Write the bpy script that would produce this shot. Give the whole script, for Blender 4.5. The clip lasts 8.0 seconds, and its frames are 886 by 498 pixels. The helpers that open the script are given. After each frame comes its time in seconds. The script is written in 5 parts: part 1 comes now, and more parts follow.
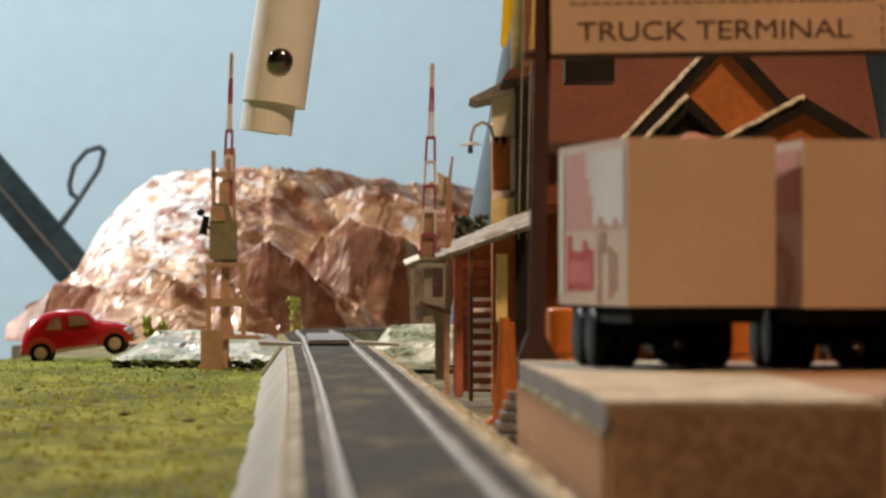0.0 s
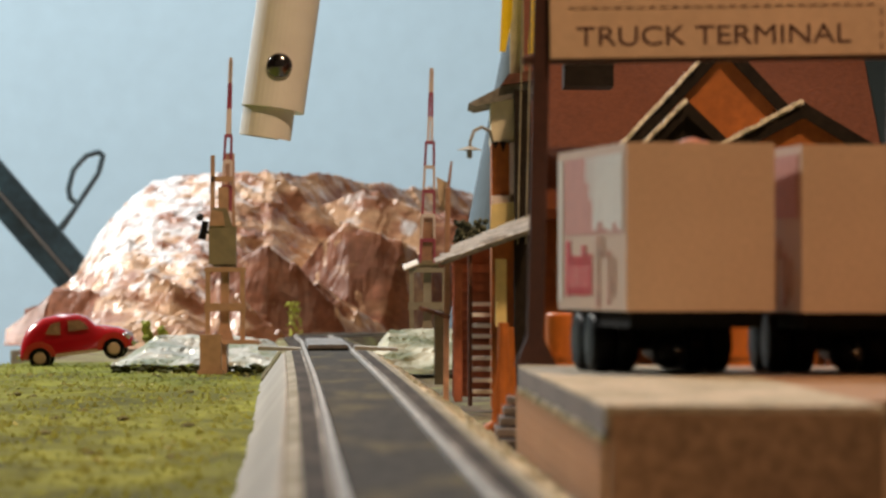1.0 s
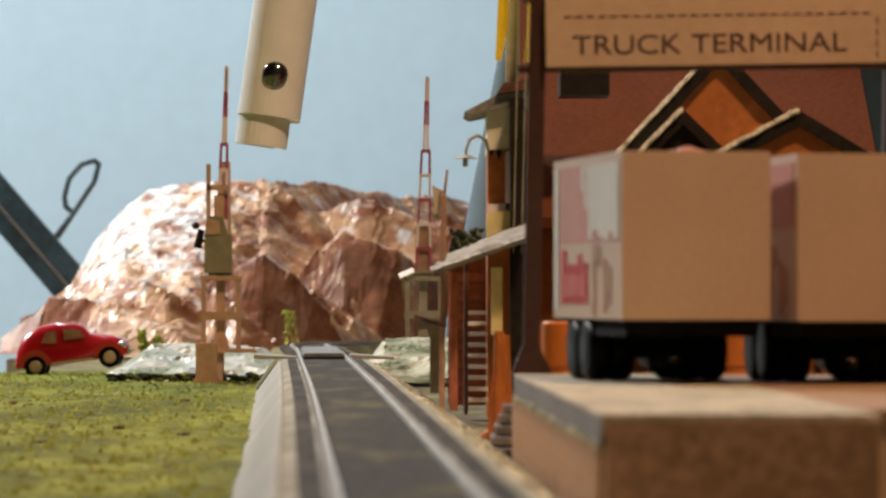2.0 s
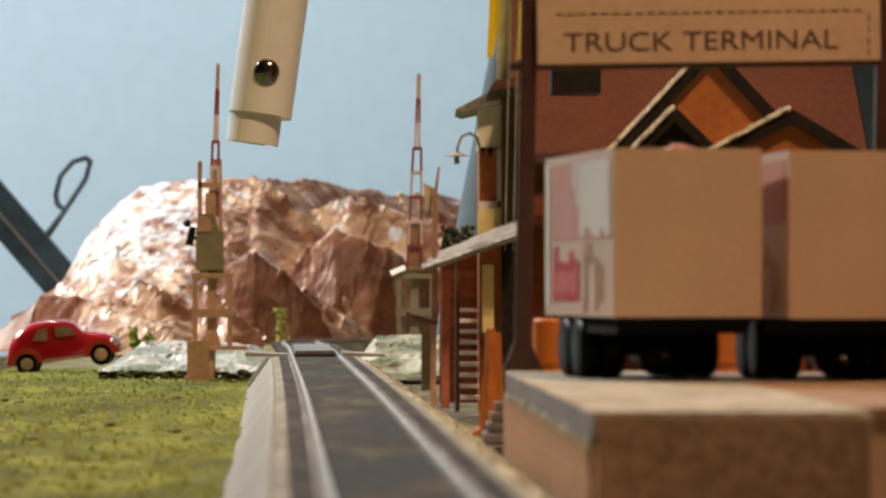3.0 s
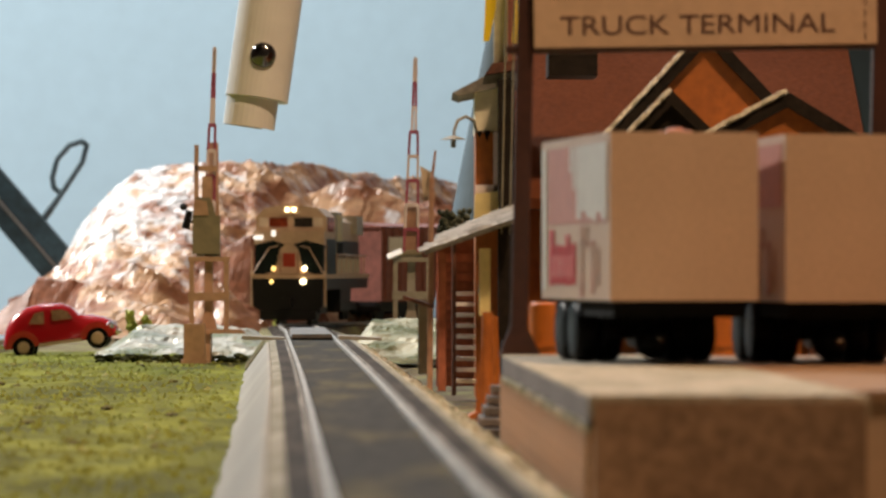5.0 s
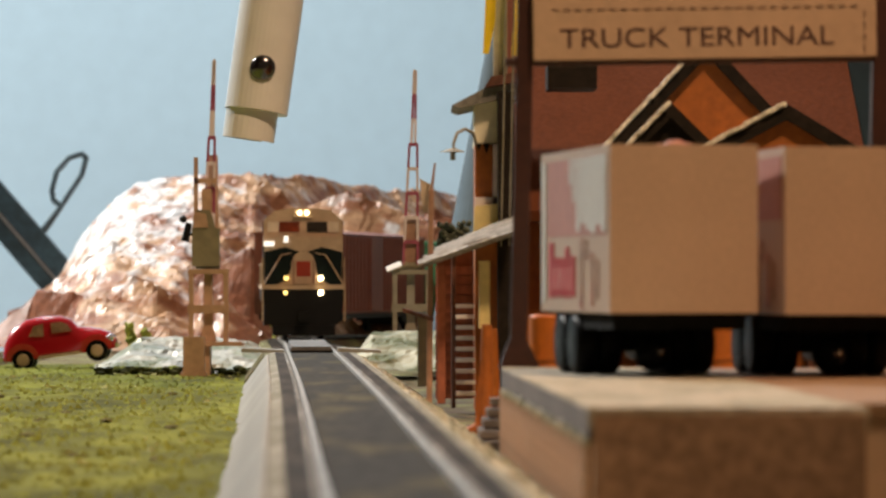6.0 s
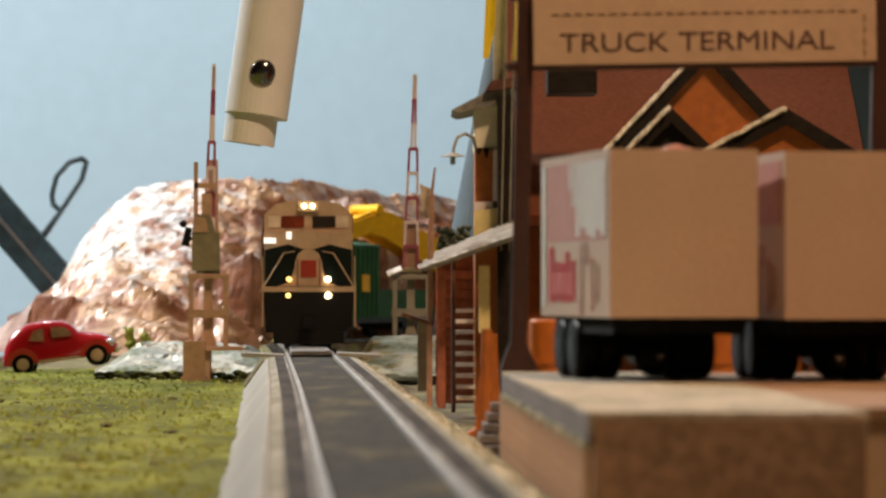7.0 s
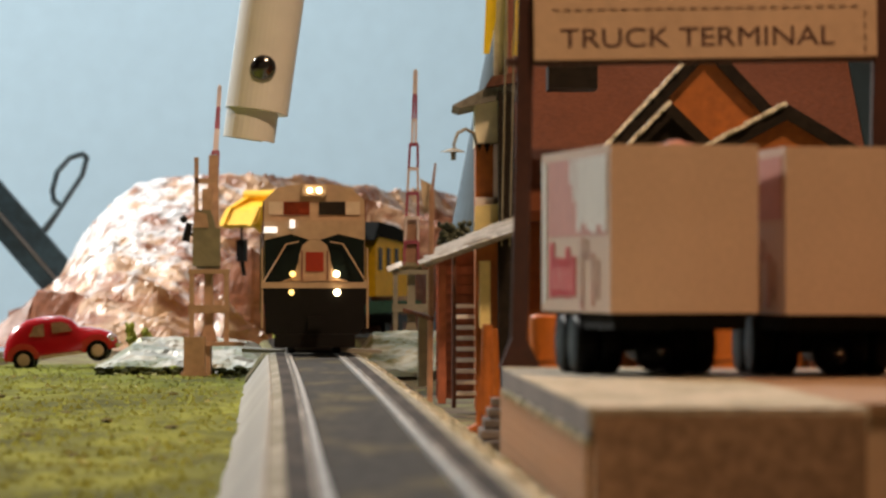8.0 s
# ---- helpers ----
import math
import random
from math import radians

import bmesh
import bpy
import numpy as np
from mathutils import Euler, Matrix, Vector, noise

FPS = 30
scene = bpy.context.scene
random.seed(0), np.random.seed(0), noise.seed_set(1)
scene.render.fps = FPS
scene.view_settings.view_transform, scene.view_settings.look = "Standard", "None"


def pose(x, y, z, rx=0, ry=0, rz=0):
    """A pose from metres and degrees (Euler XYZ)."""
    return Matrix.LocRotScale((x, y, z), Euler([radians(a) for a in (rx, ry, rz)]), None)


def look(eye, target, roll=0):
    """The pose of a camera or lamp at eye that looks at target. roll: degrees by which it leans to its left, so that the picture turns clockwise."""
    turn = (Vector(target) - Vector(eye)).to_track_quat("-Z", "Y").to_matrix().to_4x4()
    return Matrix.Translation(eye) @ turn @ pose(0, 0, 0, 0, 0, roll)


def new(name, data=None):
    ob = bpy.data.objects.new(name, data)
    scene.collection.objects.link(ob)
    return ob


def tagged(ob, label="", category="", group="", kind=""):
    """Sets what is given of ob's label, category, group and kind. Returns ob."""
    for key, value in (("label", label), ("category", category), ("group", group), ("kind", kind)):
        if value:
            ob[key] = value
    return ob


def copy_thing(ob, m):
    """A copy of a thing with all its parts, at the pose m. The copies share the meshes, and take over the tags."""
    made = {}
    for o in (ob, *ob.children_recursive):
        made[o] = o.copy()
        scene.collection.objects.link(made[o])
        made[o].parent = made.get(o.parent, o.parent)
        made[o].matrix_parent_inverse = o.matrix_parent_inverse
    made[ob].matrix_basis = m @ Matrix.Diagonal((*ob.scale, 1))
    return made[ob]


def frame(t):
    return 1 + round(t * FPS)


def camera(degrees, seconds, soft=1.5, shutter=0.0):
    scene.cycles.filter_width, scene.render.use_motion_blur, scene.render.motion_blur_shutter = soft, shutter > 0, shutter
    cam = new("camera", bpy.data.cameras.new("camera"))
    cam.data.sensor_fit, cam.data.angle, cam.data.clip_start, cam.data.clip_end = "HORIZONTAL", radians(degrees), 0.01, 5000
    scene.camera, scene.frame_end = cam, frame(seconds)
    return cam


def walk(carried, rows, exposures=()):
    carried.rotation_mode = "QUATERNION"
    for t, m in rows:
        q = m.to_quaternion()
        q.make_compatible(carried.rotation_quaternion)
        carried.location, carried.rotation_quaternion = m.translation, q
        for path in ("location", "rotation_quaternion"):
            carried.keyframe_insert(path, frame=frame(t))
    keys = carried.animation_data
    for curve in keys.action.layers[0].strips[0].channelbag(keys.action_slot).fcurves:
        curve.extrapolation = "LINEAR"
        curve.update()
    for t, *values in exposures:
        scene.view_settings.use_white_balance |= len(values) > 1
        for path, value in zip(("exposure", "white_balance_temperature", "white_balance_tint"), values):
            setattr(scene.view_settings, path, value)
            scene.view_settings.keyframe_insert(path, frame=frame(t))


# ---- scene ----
cam = camera(13.3, 8.0, soft=2.5)
# a small lens focused on the crossing: what stands close is soft
cam.data.dof.use_dof = True
cam.data.dof.focus_distance = 1.25
cam.data.dof.aperture_fstop = 60.0

EYE = (0.0, 0.0, 0.024)
# seconds, pitch and yaw in degrees
TURNS = ((0.0, 0.417, 0.0), (0.5, 0.406, 0.0), (1.0, 0.490, -0.013), (2.5, 0.630, -0.136), (3.0, 0.579, -0.205),
         (3.5, 0.477, -0.222), (4.0, 0.341, -0.213), (4.5, 0.281, -0.239), (6.0, 0.519, -0.264), (6.5, 0.553, -0.264),
         (7.0, 0.588, -0.264), (7.5, 0.588, -0.256), (8.0, 0.519, -0.256))
walk(cam, [(t, pose(*EYE, 90 + p, 0, w)) for t, p, w in TURNS])

# ---- light ----
world = bpy.data.worlds.new("room_air")
world.use_nodes = True
world.node_tree.nodes["Background"].inputs[0].default_value = (1.0, 0.72, 0.48, 1)
world.node_tree.nodes["Background"].inputs[1].default_value = 0.125
scene.world = world


def lamp(name, at, aim, size, watts, colour, spread=180):
    data = bpy.data.lights.new(name, "AREA")
    data.shape, data.size, data.energy, data.color = "DISK", size, watts, colour
    data.spread = radians(spread)
    ob = new(name, data)
    ob.matrix_world = look(at, aim)
    return ob


lamp("shop_lamp", (-1.2, 2.15, 1.15), (-0.05, 1.6, 0), 0.14, 45, (1.0, 0.95, 0.88))
lamp("room_lamp", (0.48, 0.2, 1.65), (0.07, 0.95, 0), 0.2, 5.2, (1.0, 0.66, 0.39), spread=76)
# added fill without a fixture, only to brighten the blue wall
lamp("wall_fill", (-0.45, 2.2, 1.8), (-0.2, 3.0, 0.2), 0.3, 21, (0.98, 0.98, 1.0))
scene.view_settings.exposure = 0.0


# ---- materials ----
def mat(name, colour, rough=0.6, metal=0.0, vary=0.18, grain=400, coarse=40, bump=0.15, dist=0.0004, second=None, mix=(0.45, 0.62), coat=0.0, emit=0.0, rand=0.0, spec=0.5, stretch=None):
    m = bpy.data.materials.new(name)
    m.use_nodes = True
    nt = m.node_tree
    b = nt.nodes["Principled BSDF"]
    tc = nt.nodes.new("ShaderNodeTexCoord")
    n1, n2 = nt.nodes.new("ShaderNodeTexNoise"), nt.nodes.new("ShaderNodeTexNoise")
    n1.inputs["Scale"].default_value, n1.inputs["Detail"].default_value = grain, 5
    n2.inputs["Scale"].default_value, n2.inputs["Detail"].default_value = coarse, 4
    where = tc.outputs["Object"]
    if stretch:
        mp = nt.nodes.new("ShaderNodeMapping")
        mp.inputs["Scale"].default_value = stretch
        nt.links.new(where, mp.inputs["Vector"])
        where = mp.outputs["Vector"]
    for n in (n1, n2):
        nt.links.new(where, n.inputs["Vector"])
    r2 = nt.nodes.new("ShaderNodeValToRGB")
    c2 = second or tuple(max(0, c * (1 - vary)) for c in colour)
    r2.color_ramp.elements[0].position, r2.color_ramp.elements[1].position = mix
    r2.color_ramp.elements[0].color, r2.color_ramp.elements[1].color = (*c2, 1), (*colour, 1)
    nt.links.new(n2.outputs["Fac"], r2.inputs["Fac"])
    hsv = nt.nodes.new("ShaderNodeHueSaturation")
    mr = nt.nodes.new("ShaderNodeMapRange")
    mr.inputs["To Min"].default_value, mr.inputs["To Max"].default_value = 1 - vary, 1 + vary
    mr.inputs["From Min"].default_value, mr.inputs["From Max"].default_value = 0.3, 0.7
    nt.links.new(n1.outputs["Fac"], mr.inputs["Value"])
    last = mr.outputs["Result"]
    if rand:
        oi = nt.nodes.new("ShaderNodeObjectInfo")
        m2 = nt.nodes.new("ShaderNodeMapRange")
        m2.inputs["To Min"].default_value, m2.inputs["To Max"].default_value = 1 - rand, 1 + rand
        nt.links.new(oi.outputs["Random"], m2.inputs["Value"])
        mu = nt.nodes.new("ShaderNodeMath")
        mu.operation = "MULTIPLY"
        nt.links.new(last, mu.inputs[0]), nt.links.new(m2.outputs["Result"], mu.inputs[1])
        last = mu.outputs[0]
    nt.links.new(last, hsv.inputs["Value"])
    nt.links.new(r2.outputs["Color"], hsv.inputs["Color"])
    nt.links.new(hsv.outputs["Color"], b.inputs["Base Color"])
    b.inputs["Roughness"].default_value, b.inputs["Metallic"].default_value = rough, metal
    b.inputs["Coat Weight"].default_value, b.inputs["Specular IOR Level"].default_value = coat, spec
    if bump:
        bp = nt.nodes.new("ShaderNodeBump")
        bp.inputs["Strength"].default_value, bp.inputs["Distance"].default_value = bump, dist
        nt.links.new(n1.outputs["Fac"], bp.inputs["Height"])
        nt.links.new(bp.outputs["Normal"], b.inputs["Normal"])
    if emit:
        b.inputs["Emission Color"].default_value = (*colour, 1)
        b.inputs["Emission Strength"].default_value = emit
    return m


M_WALL = mat("blue_wall_paint", (0.50, 0.69, 0.82), 0.85, vary=0.03, grain=60, coarse=2, bump=0.05, dist=0.002)
M_ROOM = mat("room_wall_panel", (0.30, 0.20, 0.13), 0.8, vary=0.08, grain=40, coarse=3)
M_FLOOR = mat("floor_carpet", (0.12, 0.085, 0.06), 0.95, vary=0.2, grain=300, coarse=20)
M_BOARD = mat("layout_soil", (0.20, 0.20, 0.07), 0.95, vary=0.35, grain=700, coarse=60, bump=0.6, dist=0.001, second=(0.10, 0.07, 0.035))
M_GRASS = mat("grass_flock", (0.18, 0.195, 0.03), 0.95, vary=0.4, grain=150, coarse=26, bump=1.0, dist=0.002, second=(0.075, 0.082, 0.016), mix=(0.36, 0.62), spec=0.12, stretch=(1, 0.45, 1))
M_TUFT = mat("grass_tuft", (0.20, 0.23, 0.04), 0.95, vary=0.3, grain=260, coarse=40, second=(0.18, 0.19, 0.03), mix=(0.32, 0.66), spec=0.12, stretch=(1, 0.45, 1))
M_FOILSHADE = mat("foil_shade_clumps", (0.06, 0.065, 0.018), 0.95, vary=0.4, grain=400, coarse=80, spec=0.1)
M_STRAW = mat("pale_straw_flock", (0.46, 0.48, 0.22), 0.95, vary=0.2, grain=300, coarse=60, spec=0.1)
M_CLOD = mat("brown_clod", (0.12, 0.10, 0.028), 0.95, vary=0.3, grain=500, coarse=100, spec=0.1)
M_LEAFGREEN = mat("weed_green", (0.48, 0.56, 0.10), 0.8, vary=0.3, grain=400, coarse=100)
M_ASPHALT = mat("street_asphalt", (0.12, 0.105, 0.055), 0.9, vary=0.3, grain=420, coarse=75, bump=0.35, dist=0.0003, second=(0.040, 0.038, 0.034), mix=(0.50, 0.74), spec=0.15, stretch=(1, 0.22, 1))
M_SHOULDER = mat("street_edge", (0.075, 0.066, 0.058), 0.9, vary=0.2, grain=900, coarse=120, second=(0.04, 0.036, 0.034), spec=0.12, stretch=(1, 0.14, 1))
M_RAIL = mat("nickel_rail", (0.46, 0.43, 0.39), 0.5, metal=0.6, vary=0.25, grain=600, coarse=80, bump=0.1)
M_FLANGE = mat("flangeway_grey", (0.16, 0.15, 0.14), 0.8, vary=0.2, grain=500, coarse=90, spec=0.2)
M_GUARD = mat("scuffed_pale_grey", (0.36, 0.34, 0.31), 0.7, vary=0.25, grain=400, coarse=70, second=(0.18, 0.17, 0.15), spec=0.3, stretch=(1, 0.2, 1))
M_BANK = mat("grey_bank", (0.34, 0.325, 0.29), 0.7, vary=0.05, grain=220, coarse=16, bump=0.0, second=(0.30, 0.29, 0.26), spec=0.15)
M_SAND = mat("sand_edge", (0.34, 0.325, 0.28), 0.95, vary=0.25, grain=700, coarse=110, bump=0.5, second=(0.21, 0.205, 0.155), stretch=(1, 0.4, 1))
M_GRIT = mat("pale_ballast_grit", (0.68, 0.63, 0.50), 0.95, vary=0.3, grain=700, coarse=90, bump=0.6, dist=0.001, second=(0.34, 0.33, 0.20), mix=(0.36, 0.6))
M_STONE = mat("ballast_stone", (0.56, 0.53, 0.44), 0.9, vary=0.25, grain=900, coarse=120, bump=0.4, second=(0.32, 0.32, 0.23))
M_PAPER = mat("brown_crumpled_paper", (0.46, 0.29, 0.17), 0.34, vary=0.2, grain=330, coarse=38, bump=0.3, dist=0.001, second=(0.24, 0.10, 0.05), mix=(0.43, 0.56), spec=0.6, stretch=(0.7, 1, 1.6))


def highlit(m, pale, x_full, x_none):
    """White highlights painted into the colour of one upper flank, broken in patches."""
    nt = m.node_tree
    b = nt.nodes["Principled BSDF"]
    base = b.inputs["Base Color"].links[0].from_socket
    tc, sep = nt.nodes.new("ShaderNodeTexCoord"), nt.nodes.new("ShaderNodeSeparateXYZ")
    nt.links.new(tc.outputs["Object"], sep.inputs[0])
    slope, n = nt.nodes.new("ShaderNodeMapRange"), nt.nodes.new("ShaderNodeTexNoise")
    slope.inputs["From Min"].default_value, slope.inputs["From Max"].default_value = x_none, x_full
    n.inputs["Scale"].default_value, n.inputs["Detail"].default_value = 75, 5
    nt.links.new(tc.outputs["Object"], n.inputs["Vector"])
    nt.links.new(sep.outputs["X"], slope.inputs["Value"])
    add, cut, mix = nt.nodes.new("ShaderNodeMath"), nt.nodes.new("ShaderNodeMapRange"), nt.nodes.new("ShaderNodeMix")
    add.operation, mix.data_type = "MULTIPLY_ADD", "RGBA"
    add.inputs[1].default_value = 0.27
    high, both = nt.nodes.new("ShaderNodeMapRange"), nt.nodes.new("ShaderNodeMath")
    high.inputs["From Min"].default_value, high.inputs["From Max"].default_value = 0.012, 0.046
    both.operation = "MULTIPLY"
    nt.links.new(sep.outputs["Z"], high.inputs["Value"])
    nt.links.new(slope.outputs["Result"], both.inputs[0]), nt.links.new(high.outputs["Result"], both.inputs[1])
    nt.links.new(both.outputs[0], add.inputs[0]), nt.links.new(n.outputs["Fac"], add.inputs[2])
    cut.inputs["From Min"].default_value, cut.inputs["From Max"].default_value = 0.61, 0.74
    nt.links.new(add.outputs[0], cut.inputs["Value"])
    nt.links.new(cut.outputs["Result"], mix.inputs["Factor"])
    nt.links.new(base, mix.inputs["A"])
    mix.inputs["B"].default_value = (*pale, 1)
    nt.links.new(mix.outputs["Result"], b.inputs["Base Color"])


highlit(M_PAPER, (0.60, 0.59, 0.59), -0.165, -0.09)
# red-brown of the right end, also the painted shade of steep fronts
M_REDSHADE = mat("red_brown_shade_paper", (0.23, 0.088, 0.045), 0.45, vary=0.2, grain=330, coarse=40, bump=0.2, dist=0.001, second=(0.145, 0.053, 0.027), spec=0.35)


def streaked(m, pale, tilt, low, high):
    """Pale streaks that run down along the creases, highlights put into the colour."""
    nt = m.node_tree
    b = nt.nodes["Principled BSDF"]
    base = b.inputs["Base Color"].links[0].from_socket
    tc, mp, n = nt.nodes.new("ShaderNodeTexCoord"), nt.nodes.new("ShaderNodeMapping"), nt.nodes.new("ShaderNodeTexNoise")
    mp.inputs["Rotation"].default_value = (0, radians(tilt), 0)
    mp.inputs["Scale"].default_value = (0.22, 0.5, 1.0)
    n.inputs["Scale"].default_value, n.inputs["Detail"].default_value = 130, 4
    n.inputs["Distortion"].default_value = 0.6
    nt.links.new(tc.outputs["Object"], mp.inputs["Vector"])
    nt.links.new(mp.outputs["Vector"], n.inputs["Vector"])
    cut, mix = nt.nodes.new("ShaderNodeMapRange"), nt.nodes.new("ShaderNodeMix")
    mix.data_type = "RGBA"
    cut.inputs["From Min"].default_value, cut.inputs["From Max"].default_value = low, high
    nt.links.new(n.outputs["Fac"], cut.inputs["Value"])
    nt.links.new(cut.outputs["Result"], mix.inputs["Factor"])
    nt.links.new(base, mix.inputs["A"])
    mix.inputs["B"].default_value = (*pale, 1)
    nt.links.new(mix.outputs["Result"], b.inputs["Base Color"])


streaked(M_REDSHADE, (0.38, 0.22, 0.12), -38, 0.58, 0.78)
M_FOILDULL = mat("painted_foil", (0.36, 0.345, 0.24), 0.5, metal=0.15, vary=0.15, grain=120, coarse=50, bump=0.3, dist=0.001, second=(0.11, 0.12, 0.04), mix=(0.42, 0.58))
M_FOIL = mat("crumpled_foil", (0.46, 0.445, 0.38), 0.42, metal=0.25, vary=0.12, grain=120, coarse=55, bump=0.3, dist=0.001, second=(0.14, 0.15, 0.065), mix=(0.38, 0.55))
M_RED = mat("red_car_paint", (0.43, 0.008, 0.014), 0.22, vary=0.05, grain=200, bump=0.02, coat=0.6)
M_CREAM = mat("cream_paint", (0.52, 0.375, 0.255), 0.5, vary=0.1, grain=300, bump=0.05)
M_DKGREEN = mat("dark_green_paint", (0.006, 0.012, 0.012), 0.45, vary=0.15, grain=300, bump=0.05, spec=0.15)
M_BLACK = mat("black_plastic", (0.006, 0.0055, 0.006), 0.42, vary=0.2, grain=300, bump=0.1, spec=0.3)
M_MATTBLACK = mat("matt_black", (0.008, 0.009, 0.009), 0.9, vary=0.2, grain=300, bump=0.1, spec=0.1)
M_BUSH = mat("dark_bush_green", (0.10, 0.11, 0.08), 0.9, vary=0.3, grain=400, coarse=100, spec=0.1)
M_TYRE = mat("tyre_rubber", (0.005, 0.0045, 0.005), 0.4, vary=0.2, grain=300, bump=0.1, spec=0.08)
M_CHROME = mat("chrome", (0.8, 0.78, 0.74), 0.2, metal=1.0, vary=0.05, bump=0)
M_GLASSY = mat("dark_window", (0.03, 0.025, 0.02), 0.08, vary=0.1, bump=0)
M_HOODPALE = mat("pale_olive_paint", (0.54, 0.52, 0.37), 0.5, vary=0.12, grain=300, coarse=50, bump=0.05)
M_HOODBLUE = mat("blue_grey_paint", (0.22, 0.25, 0.24), 0.5, vary=0.15, grain=300, coarse=60, bump=0.05)
M_GLINTGLOW = mat("glowing_glint", (1.0, 0.95, 0.88), 0.3, vary=0, bump=0, emit=1.1)
M_PALEWIN = mat("cream_window", (0.66, 0.56, 0.44), 0.2, vary=0.08, bump=0)
M_CARWIN = mat("dim_car_window", (0.36, 0.20, 0.15), 0.15, vary=0.2, coarse=200, bump=0)
M_REDWIN = mat("red_tinted_window", (0.20, 0.036, 0.014), 0.15, vary=0.3, coarse=150, bump=0)
M_HERALD = mat("red_herald", (0.36, 0.035, 0.015), 0.4, vary=0.1, bump=0)
M_LIGHT = mat("headlight", (1.0, 0.80, 0.45), 0.3, vary=0, bump=0, emit=9)
M_LIGHTDIM = mat("marker_light", (1.0, 0.66, 0.2), 0.3, vary=0, bump=0, emit=2.5)
M_BOXCAR = mat("boxcar_brown", (0.24, 0.085, 0.065), 0.5, vary=0.2, grain=300, coarse=40)
M_CARGREEN = mat("car_green", (0.022, 0.105, 0.038), 0.55, vary=0.2, grain=300, coarse=60, spec=0.2)
M_YELLOW = mat("crane_yellow", (0.88, 0.52, 0.02), 0.55, vary=0.1, grain=300, bump=0.05, spec=0.25)
M_GLINT = mat("polished_white_plastic", (0.92, 0.90, 0.86), 0.15, vary=0.03, bump=0, coat=0.5)
M_WHITE = mat("white_paint", (0.78, 0.75, 0.70), 0.5, vary=0.06, grain=200, bump=0.05)
M_TRAILER = mat("trailer_plastic", (0.58, 0.405, 0.285), 0.45, vary=0.06, grain=900, coarse=50, bump=0.06)
M_REDINK = mat("red_print", (0.55, 0.03, 0.035), 0.5, vary=0.08, bump=0)
M_PRINT = mat("worn_red_print", (0.50, 0.17, 0.13), 0.5, vary=0.3, grain=300, coarse=120, second=(0.52, 0.33, 0.24), bump=0)
M_PINKINK = mat("faded_red_print", (0.52, 0.22, 0.17), 0.5, vary=0.1, bump=0)
M_DOCKFACE = mat("tan_dock_plastic", (0.60, 0.39, 0.25), 0.6, vary=0.12, grain=700, coarse=90, bump=0.2)
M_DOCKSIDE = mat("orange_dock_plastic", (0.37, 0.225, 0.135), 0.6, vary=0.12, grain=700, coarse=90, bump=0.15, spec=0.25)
M_RIDGELIT = mat("lit_roof_edge", (0.78, 0.74, 0.64), 0.6, vary=0.25, grain=500, coarse=90)
M_DOME = mat("blackened_steel", (0.20, 0.20, 0.21), 0.16, metal=1.0, vary=0.1, grain=300, bump=0.02)
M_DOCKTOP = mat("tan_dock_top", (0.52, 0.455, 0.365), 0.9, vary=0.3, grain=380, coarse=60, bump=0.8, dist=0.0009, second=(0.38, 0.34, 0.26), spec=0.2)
M_DOCKSHADE = mat("shaded_dock_end", (0.34, 0.21, 0.14), 0.8, vary=0.3, grain=520, coarse=60, bump=0.3, second=(0.315, 0.193, 0.128), spec=0.2)
M_DOCKRIM = mat("grey_dock_rim", (0.175, 0.15, 0.138), 0.75, vary=0.18, grain=900, coarse=80, spec=0.25)
M_POST = mat("dark_brown_post", (0.055, 0.018, 0.012), 0.45, vary=0.2, grain=500, coarse=60)
M_SIGN = mat("cream_sign_board", (0.57, 0.40, 0.27), 0.6, vary=0.07, grain=400, coarse=30, bump=0.08)
M_LETTER = mat("sign_letter_brown", (0.07, 0.025, 0.02), 0.6, vary=0.1, bump=0)
M_ROOF = mat("brown_roof", (0.115, 0.038, 0.017), 0.9, vary=0.14, grain=650, coarse=24, bump=0.5, dist=0.0006, second=(0.098, 0.032, 0.014), spec=0.08)
M_SHINGLE = mat("grey_shingle", (0.34, 0.325, 0.30), 0.85, vary=0.3, grain=600, coarse=120, bump=0.4, rand=0.25)
M_RAKE = mat("dark_rake_board", (0.022, 0.016, 0.012), 0.7, vary=0.3, grain=500, coarse=80, spec=0.15)
M_ORANGE = mat("orange_siding", (0.44, 0.13, 0.02), 0.55, vary=0.15, grain=400, coarse=50)
M_DRUM = mat("glossy_orange", (0.62, 0.17, 0.02), 0.35, vary=0.12, grain=300, coarse=60, bump=0.05)
M_BRICK = mat("red_brown_siding", (0.42, 0.13, 0.07), 0.65, vary=0.2, grain=400, coarse=50, rand=0.2)
M_TIMBER = mat("red_brown_timber", (0.16, 0.06, 0.038), 0.6, vary=0.25, grain=500, coarse=60)
M_PALEWOOD = mat("pale_bare_wood", (0.62, 0.50, 0.38), 0.7, vary=0.15, grain=400, coarse=60)
M_POSTPINK = mat("weathered_pink_timber", (0.42, 0.24, 0.16), 0.6, vary=0.2, grain=400, coarse=60)
M_YPAINT = mat("yellow_trim", (0.80, 0.66, 0.30), 0.5, vary=0.1, grain=300)
M_FRIEZE = mat("cream_frieze_paint", (0.85, 0.80, 0.62), 0.55, vary=0.1, grain=300)
M_SIGNYEL = mat("yellow_sign", (0.85, 0.62, 0.02), 0.4, vary=0.06, bump=0)
M_GATEWOOD = mat("gate_tan_plastic", (0.52, 0.33, 0.215), 0.5, vary=0.15, grain=300, coarse=60)
